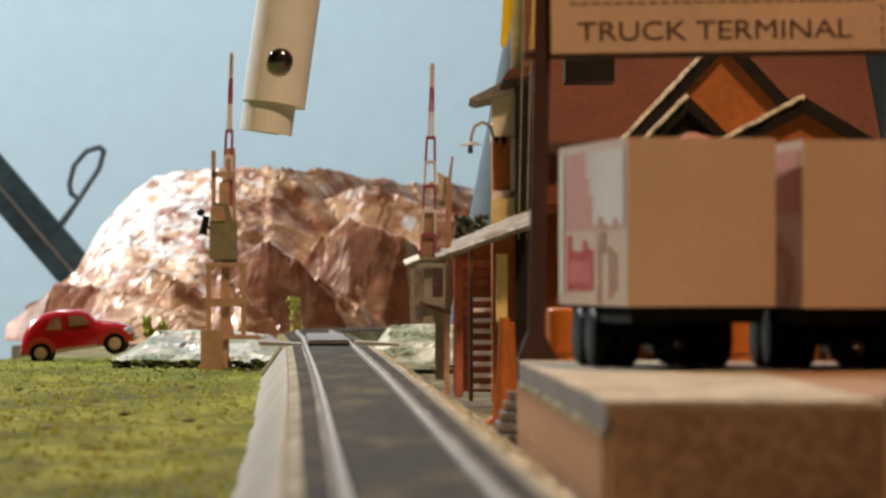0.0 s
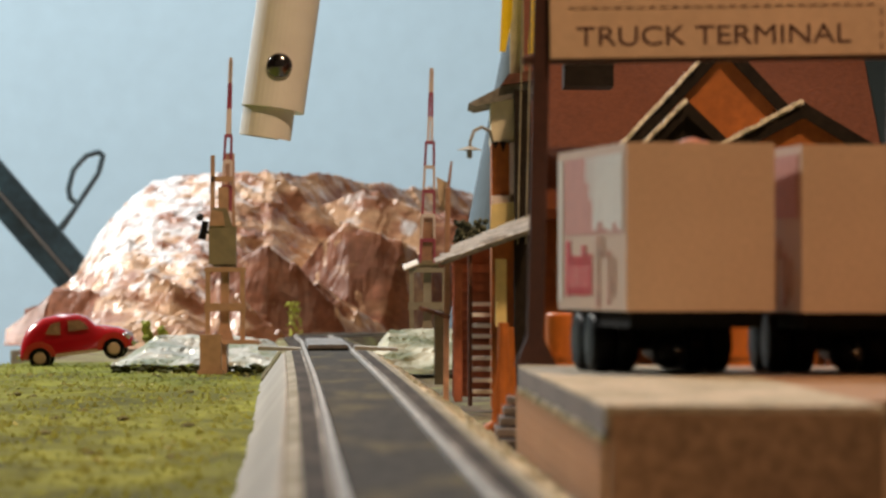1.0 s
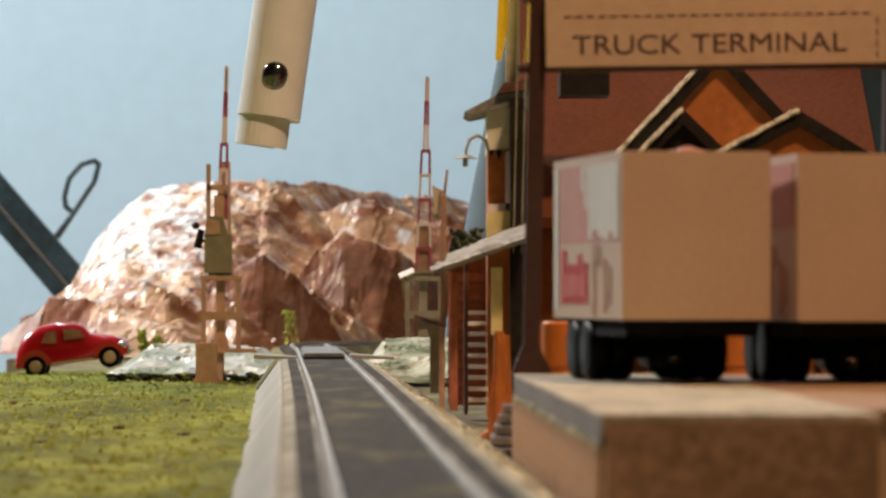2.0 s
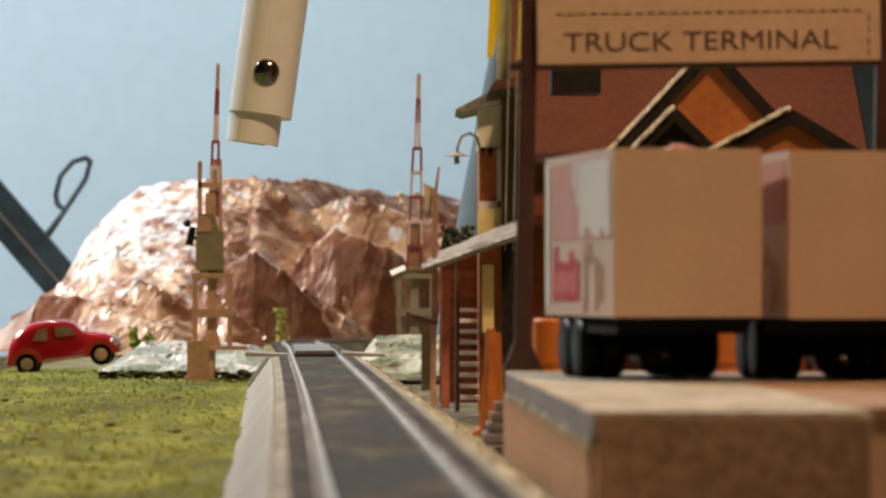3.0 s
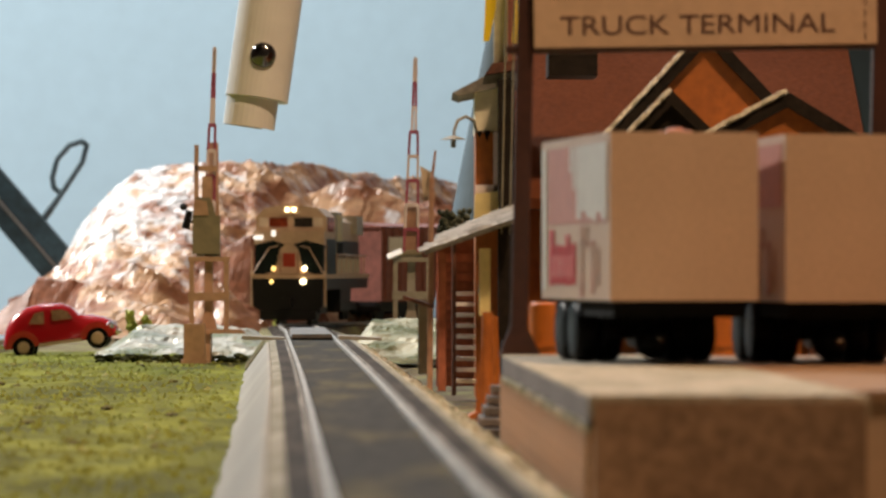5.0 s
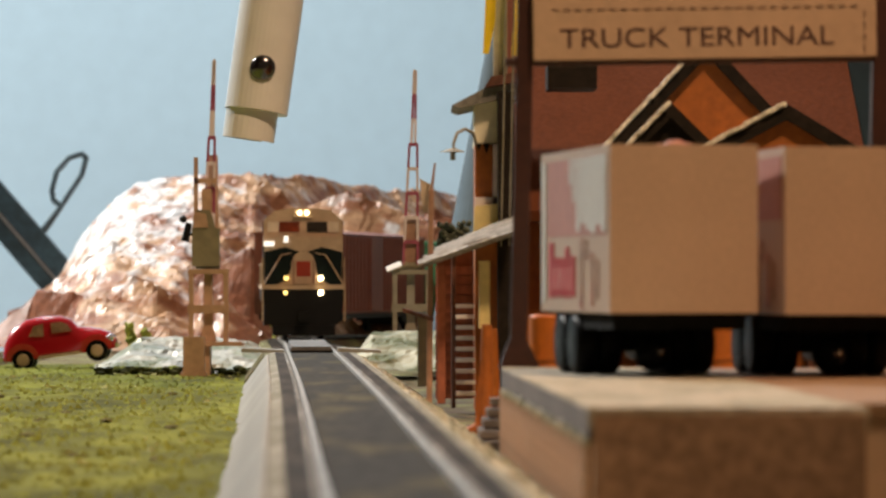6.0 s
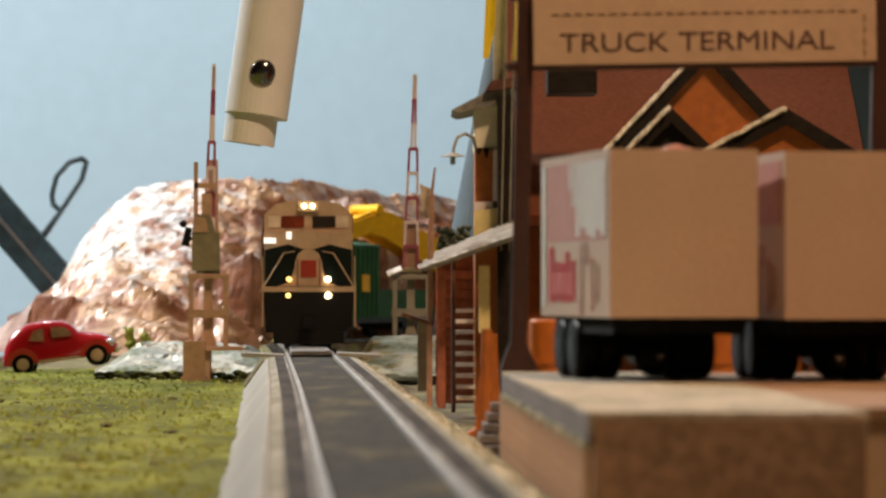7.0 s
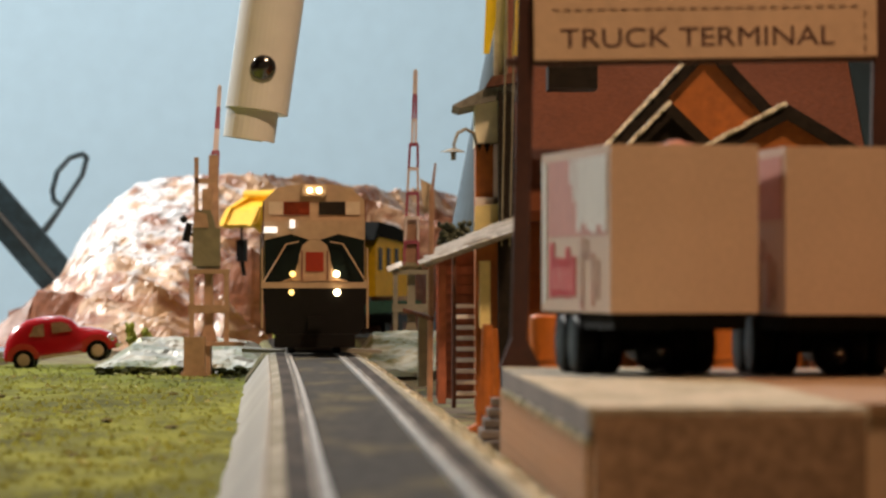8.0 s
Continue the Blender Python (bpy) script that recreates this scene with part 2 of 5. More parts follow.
M_GATEOLIVE = mat("gate_olive", (0.24, 0.21, 0.13), 0.55, vary=0.15, grain=300, coarse=60)
M_GATEGREY = mat("gate_grey", (0.36, 0.34, 0.28), 0.5, vary=0.15, grain=300, coarse=60)
M_GATERED = mat("gate_red", (0.42, 0.10, 0.17), 0.4, vary=0.2, grain=300)
M_GATEWHITE = mat("gate_white", (0.82, 0.72, 0.75), 0.4, vary=0.1, grain=300)
M_IVORY = mat("ivory_tube", (0.84, 0.84, 0.83), 0.38, vary=0.04, grain=120, coarse=20, bump=0.03, coat=0.4)
M_IRON = mat("black_iron", (0.034, 0.07, 0.09), 0.42, vary=0.35, grain=200, coarse=30)
M_STEEL = mat("bright_steel", (0.5, 0.5, 0.5), 0.3, metal=0.8, vary=0.1, grain=200, bump=0.05)
M_PLATE = mat("crossing_plate", (0.22, 0.215, 0.21), 0.6, vary=0.25, grain=500, coarse=90, second=(0.14, 0.135, 0.13))
M_TIE = mat("tie_brown", (0.06, 0.045, 0.035), 0.8, vary=0.3, grain=400, coarse=80)
M_BLUEGREY = mat("blue_grey_tower", (0.11, 0.155, 0.19), 0.7, vary=0.08, grain=100, spec=0.2)

# ---- shape helpers; all lengths below are millimetres ----
MM = 0.001


def bm_new():
    return bmesh.new()


def box(bm, x0, x1, y0, y1, z0, z1, m=None):
    v = [bm.verts.new(p) for p in ((x0, y0, z0), (x1, y0, z0), (x1, y1, z0), (x0, y1, z0), (x0, y0, z1), (x1, y0, z1), (x1, y1, z1), (x0, y1, z1))]
    for f in ((3, 2, 1, 0), (4, 5, 6, 7), (0, 1, 5, 4), (1, 2, 6, 5), (2, 3, 7, 6), (3, 0, 4, 7)):
        bm.faces.new([v[i] for i in f])
    if m is not None:
        bmesh.ops.transform(bm, matrix=m, verts=v)
    return v


def prism(bm, outline, axis, a, b):
    """An outline of (u, v) pushed from a to b along an axis: x takes (y, z), y takes (x, z), z takes (x, y)."""
    def at(u, v, w):
        return {"x": (w, u, v), "y": (u, w, v), "z": (u, v, w)}[axis]
    lo, hi = [bm.verts.new(at(u, v, a)) for u, v in outline], [bm.verts.new(at(u, v, b)) for u, v in outline]
    n = len(outline)
    bm.faces.new(lo), bm.faces.new(hi[::-1])
    for i in range(n):
        bm.faces.new((lo[i], hi[i], hi[(i + 1) % n], lo[(i + 1) % n]))
    return lo + hi


def rod(bm, p, q, r, r2=None, n=8):
    p, q = Vector(p), Vector(q)
    d = q - p
    turn = d.to_track_quat("Z", "Y").to_matrix().to_4x4()
    return bmesh.ops.create_cone(bm, cap_ends=True, segments=n, radius1=r, radius2=r if r2 is None else r2, depth=d.length,
                                 matrix=Matrix.Translation((p + q) / 2) @ turn)["verts"]


def ball(bm, c, r, scale=(1, 1, 1), u=14, v=8):
    return bmesh.ops.create_uvsphere(bm, u_segments=u, v_segments=v, radius=r, matrix=Matrix.Translation(c) @ Matrix.Diagonal((*scale, 1)))["verts"]


def beam(bm, p, q, w, h):
    """A square bar from p to q."""
    p, q = Vector(p), Vector(q)
    d = q - p
    turn = d.to_track_quat("Z", "Y").to_matrix().to_4x4()
    return box(bm, -w / 2, w / 2, -h / 2, h / 2, -d.length / 2, d.length / 2, Matrix.Translation((p + q) / 2) @ turn)


def mesh_of(name, bm, material, smooth=False, bevel=0.0, segments=2):
    if bevel:
        bmesh.ops.bevel(bm, geom=[e for e in bm.edges if e.calc_face_angle(0) > 0.5], offset=bevel, segments=segments, affect="EDGES", profile=0.5)
    bmesh.ops.recalc_face_normals(bm, faces=bm.faces)
    bmesh.ops.scale(bm, vec=(MM, MM, MM), verts=bm.verts)
    me = bpy.data.meshes.new(name)
    bm.to_mesh(me)
    bm.free()
    me.materials.append(material)
    if smooth:
        for p in me.polygons:
            p.use_smooth = True
    return me


def part(name, bm, material, parent=None, label="", smooth=False, bevel=0.0, segments=2, kind="", at=None):
    ob = new(name, mesh_of(name, bm, material, smooth, bevel, segments))
    ob.parent = parent
    if at is not None:
        ob.matrix_basis = at
    return tagged(ob, label, kind=kind)


def thing(name, label, category, m=None, group="", kind=""):
    ob = new(name)
    ob.empty_display_size = 0.01
    if m is not None:
        ob.matrix_basis = m
    return tagged(ob, label, category, group, kind)


def mm(x, y, z, rx=0, ry=0, rz=0):
    return pose(x * MM, y * MM, z * MM, rx, ry, rz)


def text_mesh(name, body, size, material, parent, at, width=None, thick=0.25, label=""):
    cu = bpy.data.curves.new(name, "FONT")
    cu.body, cu.size, cu.extrude = body, size * MM, thick * MM
    cu.align_x, cu.align_y = "CENTER", "CENTER"
    tmp = new(name + "_curve", cu)
    bpy.context.view_layer.update()
    me = bpy.data.meshes.new_from_object(tmp)
    bpy.data.objects.remove(tmp)
    bpy.data.curves.remove(cu)
    if width:
        xs = [v.co.x for v in me.vertices]
        k = width * MM / (max(xs) - min(xs))
        for v in me.vertices:
            v.co.x *= k
    me.materials.clear()
    me.materials.append(material)
    ob = new(name, me)
    ob.parent, ob.matrix_basis = parent, at
    return tagged(ob, label)

# ---- track line: straight up the street, then a curve of 520 mm radius to the right ----
SLOPE, LINE_X, CURVE_AT, RADIUS = -0.041, 14.8, 1872.0, 520.0
LEAN = math.atan(SLOPE)


def track(s):
    """Place on the track s millimetres up from the street's near end."""
    if s <= CURVE_AT:
        x, y = 0.0, s
    else:
        a = (s - CURVE_AT) / RADIUS
        x, y = RADIUS * (1 - math.cos(a)), CURVE_AT + RADIUS * math.sin(a)
    if 330 < s < 1430:
        x += 0.75 * math.sin(math.pi * (s - 330) / 1100) ** 2
    elif 1550 < s < 2250:
        x -= 2.0 * math.sin(math.pi * (s - 1550) / 700) ** 2
    c, k = math.cos(LEAN), math.sin(LEAN)
    return Vector((LINE_X + x * c + y * k, -x * k + y * c, -0.006 * max(0.0, min(s, 2300) - 1470)))


def along(u, v, z):
    """A place u to the right of the track's axis, v along it."""
    p = track(v)
    q = track(v + 1.0) - p
    return Vector((p.x + u * q.y, p.y - u * q.x, p.z + z))


GROUND = -11.0


def noisy(x, y, k, seed=0.0):
    return noise.noise(Vector((x * k + seed, y * k - seed, seed * 1.7)))


# ---- the large structure ----
def structure():
    bm = bm_new()
    box(bm, -2600, 2600, 3000, 3080, -900, 2500)
    tagged(part("wall_north", bm, M_WALL), "plain light blue painted wall behind the layout", "wall", kind="structure")
    for name, b in (("wall_south", (-2600, 2600, -2080, -2000, -900, 2500)), ("wall_west", (-2680, -2600, -2080, 3080, -900, 2500)),
                    ("wall_east", (2600, 2680, -2080, 3080, -900, 2500))):
        bm = bm_new()
        box(bm, *b)
        tagged(part(name, bm, M_ROOM), "plain warm beige room wall", "wall", kind="structure")
    bm = bm_new()
    box(bm, -2680, 2680, -2080, 3080, 2500, 2560)
    tagged(part("ceiling", bm, M_ROOM), "plain warm beige ceiling", "ceiling", kind="structure")
    bm = bm_new()
    box(bm, -2680, 2680, -2080, 3080, -960, -900)
    tagged(part("floor", bm, M_FLOOR), "brown carpeted room floor", "floor", kind="structure")
    # layout board
    bm = bm_new()
    prism(bm, [(-700, 300), (1000, 300), (1000, 2620), (-226, 2620), (-226, 1990), (-182, 1930), (-180, 1560), (-330, 1500), (-700, 1400)], "z", GROUND - 40, GROUND - 1.2)
    tagged(part("ground", bm, M_BOARD), "earth coloured model layout board", "ground", kind="structure")
    # lawn: an uneven mat
    bm = bm_new()
    nx, ny = 110, 150
    grid = []
    for j in range(ny + 1):
        y = 430 + (1230 * j / ny)
        row = []
        for i in range(nx + 1):
            x = -330 + 318 * i / nx + SLOPE * (y - 430) * (i / nx)
            z = GROUND + (1.0 if y < 1430 else 0.25) * (1.1 * noisy(x, y, 0.02, 3) + 0.9 * noisy(x, y, 0.07, 5) + 0.6 * noisy(x, y, 0.25, 8))
            if j == ny:
                z = GROUND - 1.0
            row.append(bm.verts.new((x, y, z)))
        grid.append(row)
    for j in range(ny):
        for i in range(nx):
            if grid[j][i].co.y < 1590 or grid[j][i].co.x > -181:
                bm.faces.new((grid[j][i], grid[j][i + 1], grid[j + 1][i + 1], grid[j + 1][i]))
    bmesh.ops.delete(bm, geom=[v for v in bm.verts if not v.link_faces], context="VERTS")
    tagged(part("lawn", bm, M_GRASS, smooth=True), "uneven green and yellow flocked grass mat", "grass", kind="structure")
    # loose flock on the lawn
    rng = random.Random(4)
    verts, faces = [], []
    for k in range(6000):
        y = 560 + 1050 * rng.random() ** 1.15
        x = rng.uniform(-190, -24) + SLOPE * (y - 500) * 0.9
        if x > track(y).x - 25:
            continue
        z = GROUND + (1.0 if y < 1430 else 0.25) * (1.1 * noisy(x, y, 0.02, 3) + 0.9 * noisy(x, y, 0.07, 5) + 0.6 * noisy(x, y, 0.25, 8))
        h, w = rng.uniform(0.3, 1.1), rng.uniform(0.5, 1.9)
        n = len(verts)
        for k in range(5):
            a = k * 1.2566 + rng.uniform(-0.4, 0.4)
            r = w * rng.uniform(0.6, 1.2)
            verts.append(((x + r * math.cos(a)) * MM, (y + 1.8 * r * math.sin(a)) * MM, (z - 0.35) * MM))
        verts.append(((x + rng.uniform(-0.3, 0.3)) * MM, (y + rng.uniform(-0.3, 0.3)) * MM, (z + h) * MM))
        faces += [(n + k, n + (k + 1) % 5, n + 5) for k in range(5)]
    me = bpy.data.meshes.new("grass_tufts")
    me.from_pydata(verts, [], faces)
    me.materials.append(M_TUFT)
    tagged(new("grass_tufts", me), "loose green grass flock on the lawn", "grass", kind="stuff")


def moss():
    """Dark green clumps along the foil's foot, in place of its overhang's shade."""
    rng = random.Random(15)
    bm = bm_new()
    for k in range(150):
        x = rng.uniform(-126, -44)
        c = Vector((x, 1457 + rng.uniform(-3, 4), GROUND + rng.uniform(0, 2.6)))
        bmesh.ops.create_icosphere(bm, subdivisions=1, radius=rng.uniform(0.7, 1.8), matrix=Matrix.Translation(c) @ Matrix.Diagonal((1.5, 1, 0.7, 1)))
    tagged(part("foil_shade_clumps", bm, M_FOILSHADE), "dark green clumps as shade along the foil foot", "moss", kind="stuff")


def straw():
    """Pale straw flecks scattered thinly over the lawn."""
    rng = random.Random(77)
    verts, faces = [], []
    for k in range(480):
        y = 560 + 960 * rng.random() ** 0.9
        x = rng.uniform(-200, -26) + SLOPE * (y - 500) * 0.9
        if x > track(y).x - 26 or noisy(x, y, 0.016, 9.0) < 0.02:
            continue
        a, h, w = rng.uniform(0, 6.28), rng.uniform(0.5, 1.3), rng.uniform(0.7, 1.9)
        z, n = GROUND + 0.3, len(verts)
        c, d = w * math.cos(a), w * math.sin(a)
        verts += [((x - c) * MM, (y - d) * MM, z * MM), ((x + c) * MM, (y + d) * MM, z * MM), ((x + d * 0.4) * MM, (y - c * 0.4) * MM, z * MM), ((x + rng.uniform(-1, 1)) * MM, y * MM, (z + h) * MM)]
        faces += [(n, n + 2, n + 3), (n + 2, n + 1, n + 3), (n + 1, n, n + 3)]
    me = bpy.data.meshes.new("straw_flock")
    me.from_pydata(verts, [], faces)
    me.materials.append(M_STRAW)
    tagged(new("straw_flock", me), "pale straw coloured flock on the lawn", "grass", kind="stuff")


def clods():
    rng = random.Random(31)
    bm = bm_new()
    for k in range(34):
        y = 600 + 800 * rng.random()
        x = rng.uniform(-190, -30) + SLOPE * (y - 500)
        m = Matrix.Translation((x, y, GROUND + 0.3)) @ Matrix.Diagonal((rng.uniform(1.0, 2.6), rng.uniform(2, 7), rng.uniform(0.4, 1.0), 1))
        bmesh.ops.create_icosphere(bm, subdivisions=1, radius=1.0, matrix=m)
    tagged(part("lawn_clods", bm, M_CLOD), "small dark brown clods in the lawn", "clods", kind="stuff")


def strip(bm, profile, s0, s1, n):
    """A profile of (u, z) swept along the track."""
    rings = []
    for k in range(n + 1):
        s = s0 + (s1 - s0) * k / n
        rings.append([bm.verts.new(along(u, s, z)) for u, z in profile])
    m = len(profile)
    for a, b in zip(rings, rings[1:]):
        for i in range(m):
            bm.faces.new((a[i], a[(i + 1) % m], b[(i + 1) % m], b[i]))
    bm.faces.new(rings[0]), bm.faces.new(rings[-1][::-1])


def street():
    road = thing("road", "dark asphalt street with two inset rails on a raised bed", "road", kind="structure")
    bm = bm_new()
    strip(bm, [(-7.3, -0.5), (7.3, -0.5), (7.3, -1.5), (-7.3, -1.5)], 330, 1345, 60)
    part("asphalt", bm, M_ASPHALT, road)
    for side in (-1, 1):
        bm = bm_new()
        strip(bm, [(side * 9.9, -0.3), (side * 13.0, -0.2), (side * 13.0, -1.5), (side * 9.9, -1.5)], 330, 1345, 60)
        part("street_edge", bm, M_SHOULDER, road)
        bm = bm_new()
        strip(bm, [(side * 13.0, -0.1), (side * 15.15, -0.5), (side * 15.15, -2), (side * 13.0, -2)], 330, 1335, 300)
        for v in bm.verts:
            v.co.z += 0.08 * noisy(v.co.x, v.co.y, 0.2)
        part("sand_strip", bm, M_SAND, road, "narrow sandy strip")
        bm = bm_new()
        strip(bm, [(side * 7.7, 0.0), (side * 8.75, 0.0), (side * 8.9, -1.5), (side * 7.5, -1.5)], 330, 1345, 60)
        part("rail", bm, M_RAIL, road, "worn nickel rail")
        bm = bm_new()
        strip(bm, [(side * 8.9, -0.35), (side * 9.35, -0.35), (side * 9.35, -1.5), (side * 8.9, -1.5)], 330, 1345, 60)
        part("flangeway", bm, M_FLANGE, road)
        bm = bm_new()
        strip(bm, [(side * 9.35, -0.1), (side * 9.85, -0.15), (side * 9.9, -1.5), (side * 9.35, -1.5)], 330, 1345, 60)
        for v in bm.verts:
            v.co.z += 0.12 * noisy(v.co.x, v.co.y, 0.06, 4)
        part("guard_strip", bm, M_GUARD, road, "pale scuffed guard strip beside the rail")
    bm = bm_new()
    strip(bm, [(-13.3, -1.5), (13.3, -1.5), (13.3, GROUND), (-13.3, GROUND)], 330, 1345, 20)
    part("roadbed", bm, M_SHOULDER, road)
    bm = bm_new()
    strip(bm, [(-15.2, -0.4), (-15.7, -0.4), (-16.1, -0.55), (-16.5, -0.95), (-19.9, -5.7), (-23.4, GROUND + 0.4), (-24.0, GROUND), (-23.4, GROUND - 0.6), (-15.2, GROUND - 0.6)], 330, 1310, 120)
    tagged(part("bank_west", bm, M_BANK, smooth=True), "smooth light grey sloping bank beside the street", "bank", kind="structure")
    bm = bm_new()
    strip(bm, [(15.2, -0.6), (16.5, -1.2), (31.0, GROUND + 0.5), (15.2, GROUND)], 330, 1330, 90)
    for v in bm.verts:
        v.co.z += 0.5 * noisy(v.co.x, v.co.y, 0.15)
    tagged(part("bank_east", bm, M_GRIT), "sandy ballast bank beside the street", "bank", kind="structure")
    rng = random.Random(9)
    bm = bm_new()
    for k in range(420):
        s, u = rng.uniform(480, 1330), 16 + 15 * rng.random()
        z = -1.2 - (u - 16.5) * 0.65
        p = along(u, s, z)
        r = rng.uniform(0.3, 1.0)
        m = Matrix.Translation(p) @ Euler((rng.random() * 6, rng.random() * 6, 0)).to_matrix().to_4x4() @ Matrix.Diagonal((1, rng.uniform(0.6, 1.3), rng.uniform(0.5, 0.9), 1))
        bmesh.ops.create_icosphere(bm, subdivisions=1, radius=r, matrix=m)
    tagged(part("ballast", bm, M_STONE), "loose grey and tan ballast stones", "gravel", kind="stuff")
    # crossing plate
    plate = thing("crossing_plate", "light grey metal grade crossing plate between the rails", "crossing plate")
    bm = bm_new()
    prism(bm, [(-7.4, 0.2), (-7.0, 1.5), (6.9, 1.6), (7.4, 0.2)], "y", 0, 160)
    part("deck", bm, M_PLATE, plate, bevel=0.2, at=mm(0, 0, 0))
    bm = bm_new()
    box(bm, -7.2, 7.2, 1.2, 159, -2.4, 0.2)
    part("sill", bm, M_BLACK, plate)
    plate.matrix_basis = Matrix.Translation(track(1352) * MM) @ pose(0, 0, 0, 0, 0, -math.degrees(LEAN))
    for side in (-1, 1):
        wing = thing("crossing_apron", "pale grey board apron beside the crossing rails", "crossing apron", group="crossing aprons")
        bm = bm_new()
        u0, u1 = (9.6, 25) if side > 0 else (-25, -9.6)
        strip(bm, [(u0, 0.9), (u1, 0.1), (u1, -0.8), (u0, -0.6)], 1358, 1384, 3)
        part("board", bm, M_BANK, wing)
    # the line beyond the street
    line = thing("railway_track", "nickel rails on dark ties curving round behind the station", "railway track", kind="structure")
    for side in (-1, 1):
        bm = bm_new()
        strip(bm, [(side * 7.8, 0.0), (side * 8.9, 0.0), (side * 9.0, -1.5), (side * 7.7, -1.5)], 1346, 3000, 110)
        part("rail", bm, M_RAIL, line)
    bm = bm_new()
    strip(bm, [(-17, -2.0), (17, -2.0), (24, GROUND), (-24, GROUND)], 1346, 3000, 110)
    part("roadbed", bm, M_BOARD, line)
    tie = bm_new()
    box(tie, -14, 14, -1.3, 1.3, -2.0, -1.1)
    me = mesh_of("tie", tie, M_TIE)
    for k in range(195):
        s = 1350 + k * 8.3
        p, q = track(s), track(s + 1)
        ob = new("tie", me)
        ob.parent = line
        ob.matrix_basis = Matrix.Translation(p * MM) @ pose(0, 0, 0, 0, 0, math.degrees(math.atan2(q.y - p.y, q.x - p.x)) - 90)


HILL = ((-240, -11), (-222, -11), (-220, 0), (-217, 18), (-211, 32), (-198, 51), (-187, 64), (-171, 76), (-154, 83), (-116, 85), (-86, 84), (-66, 85), (-47, 81), (-28, 80), (-9, 80), (26, 79), (70, 71), (120, 44), (175, 10), (190, -11))
# crests of the crumpled rock: place, height, fall to the left, right and front
CRESTS = ((-94, 2052, 43, 0.55, 0.95, 2.8), (-52, 2110, 57, 0.95, 0.42, 2.6), (-70, 2072, 22, 0.5, 0.6, 2.2), (-154, 2030, 27, 0.9, 0.55, 1.5), (-130, 2036, 22, 1.0, 0.6, 1.7),
          (-209, 2050, 21, 3.0, 0.10, 3.0), (-168, 2022, 17, 1.4, 1.0, 1.2),
          (-143, 2016, 23, 1.6, 0.8, 1.4), (-119, 2020, 24, 1.5, 0.9, 1.4), (-107, 2012, 13, 1.3, 0.9, 1.2), (-30, 2128, 17, 0.7, 0.8, 2.4), (-92, 2165, 82, 0.9, 0.8, 1.4), (-45, 2185, 76, 0.35, 0.35, 2.0), (5, 2215, 64, 0.3, 0.4, 2.2),
          (-10, 2150, 40, 0.5, 0.3, 2.35), (-172, 2090, 46, 0.7, 0.8, 1.2))


def hill_top(x):
    for (a, za), (b, zb) in zip(HILL, HILL[1:]):
        if a <= x <= b:
            return za + (zb - za) * (x - a) / (b - a)
    return 0.0


def ridged(x, y, k, seed):
    return 1 - 2 * abs(noise.noise(Vector((x * k + seed, y * k + seed * 2, seed))))


def fold(p, k, seed):
    return 1 - 2 * abs(noise.noise(p * k + Vector((seed, seed * 2, -seed))))


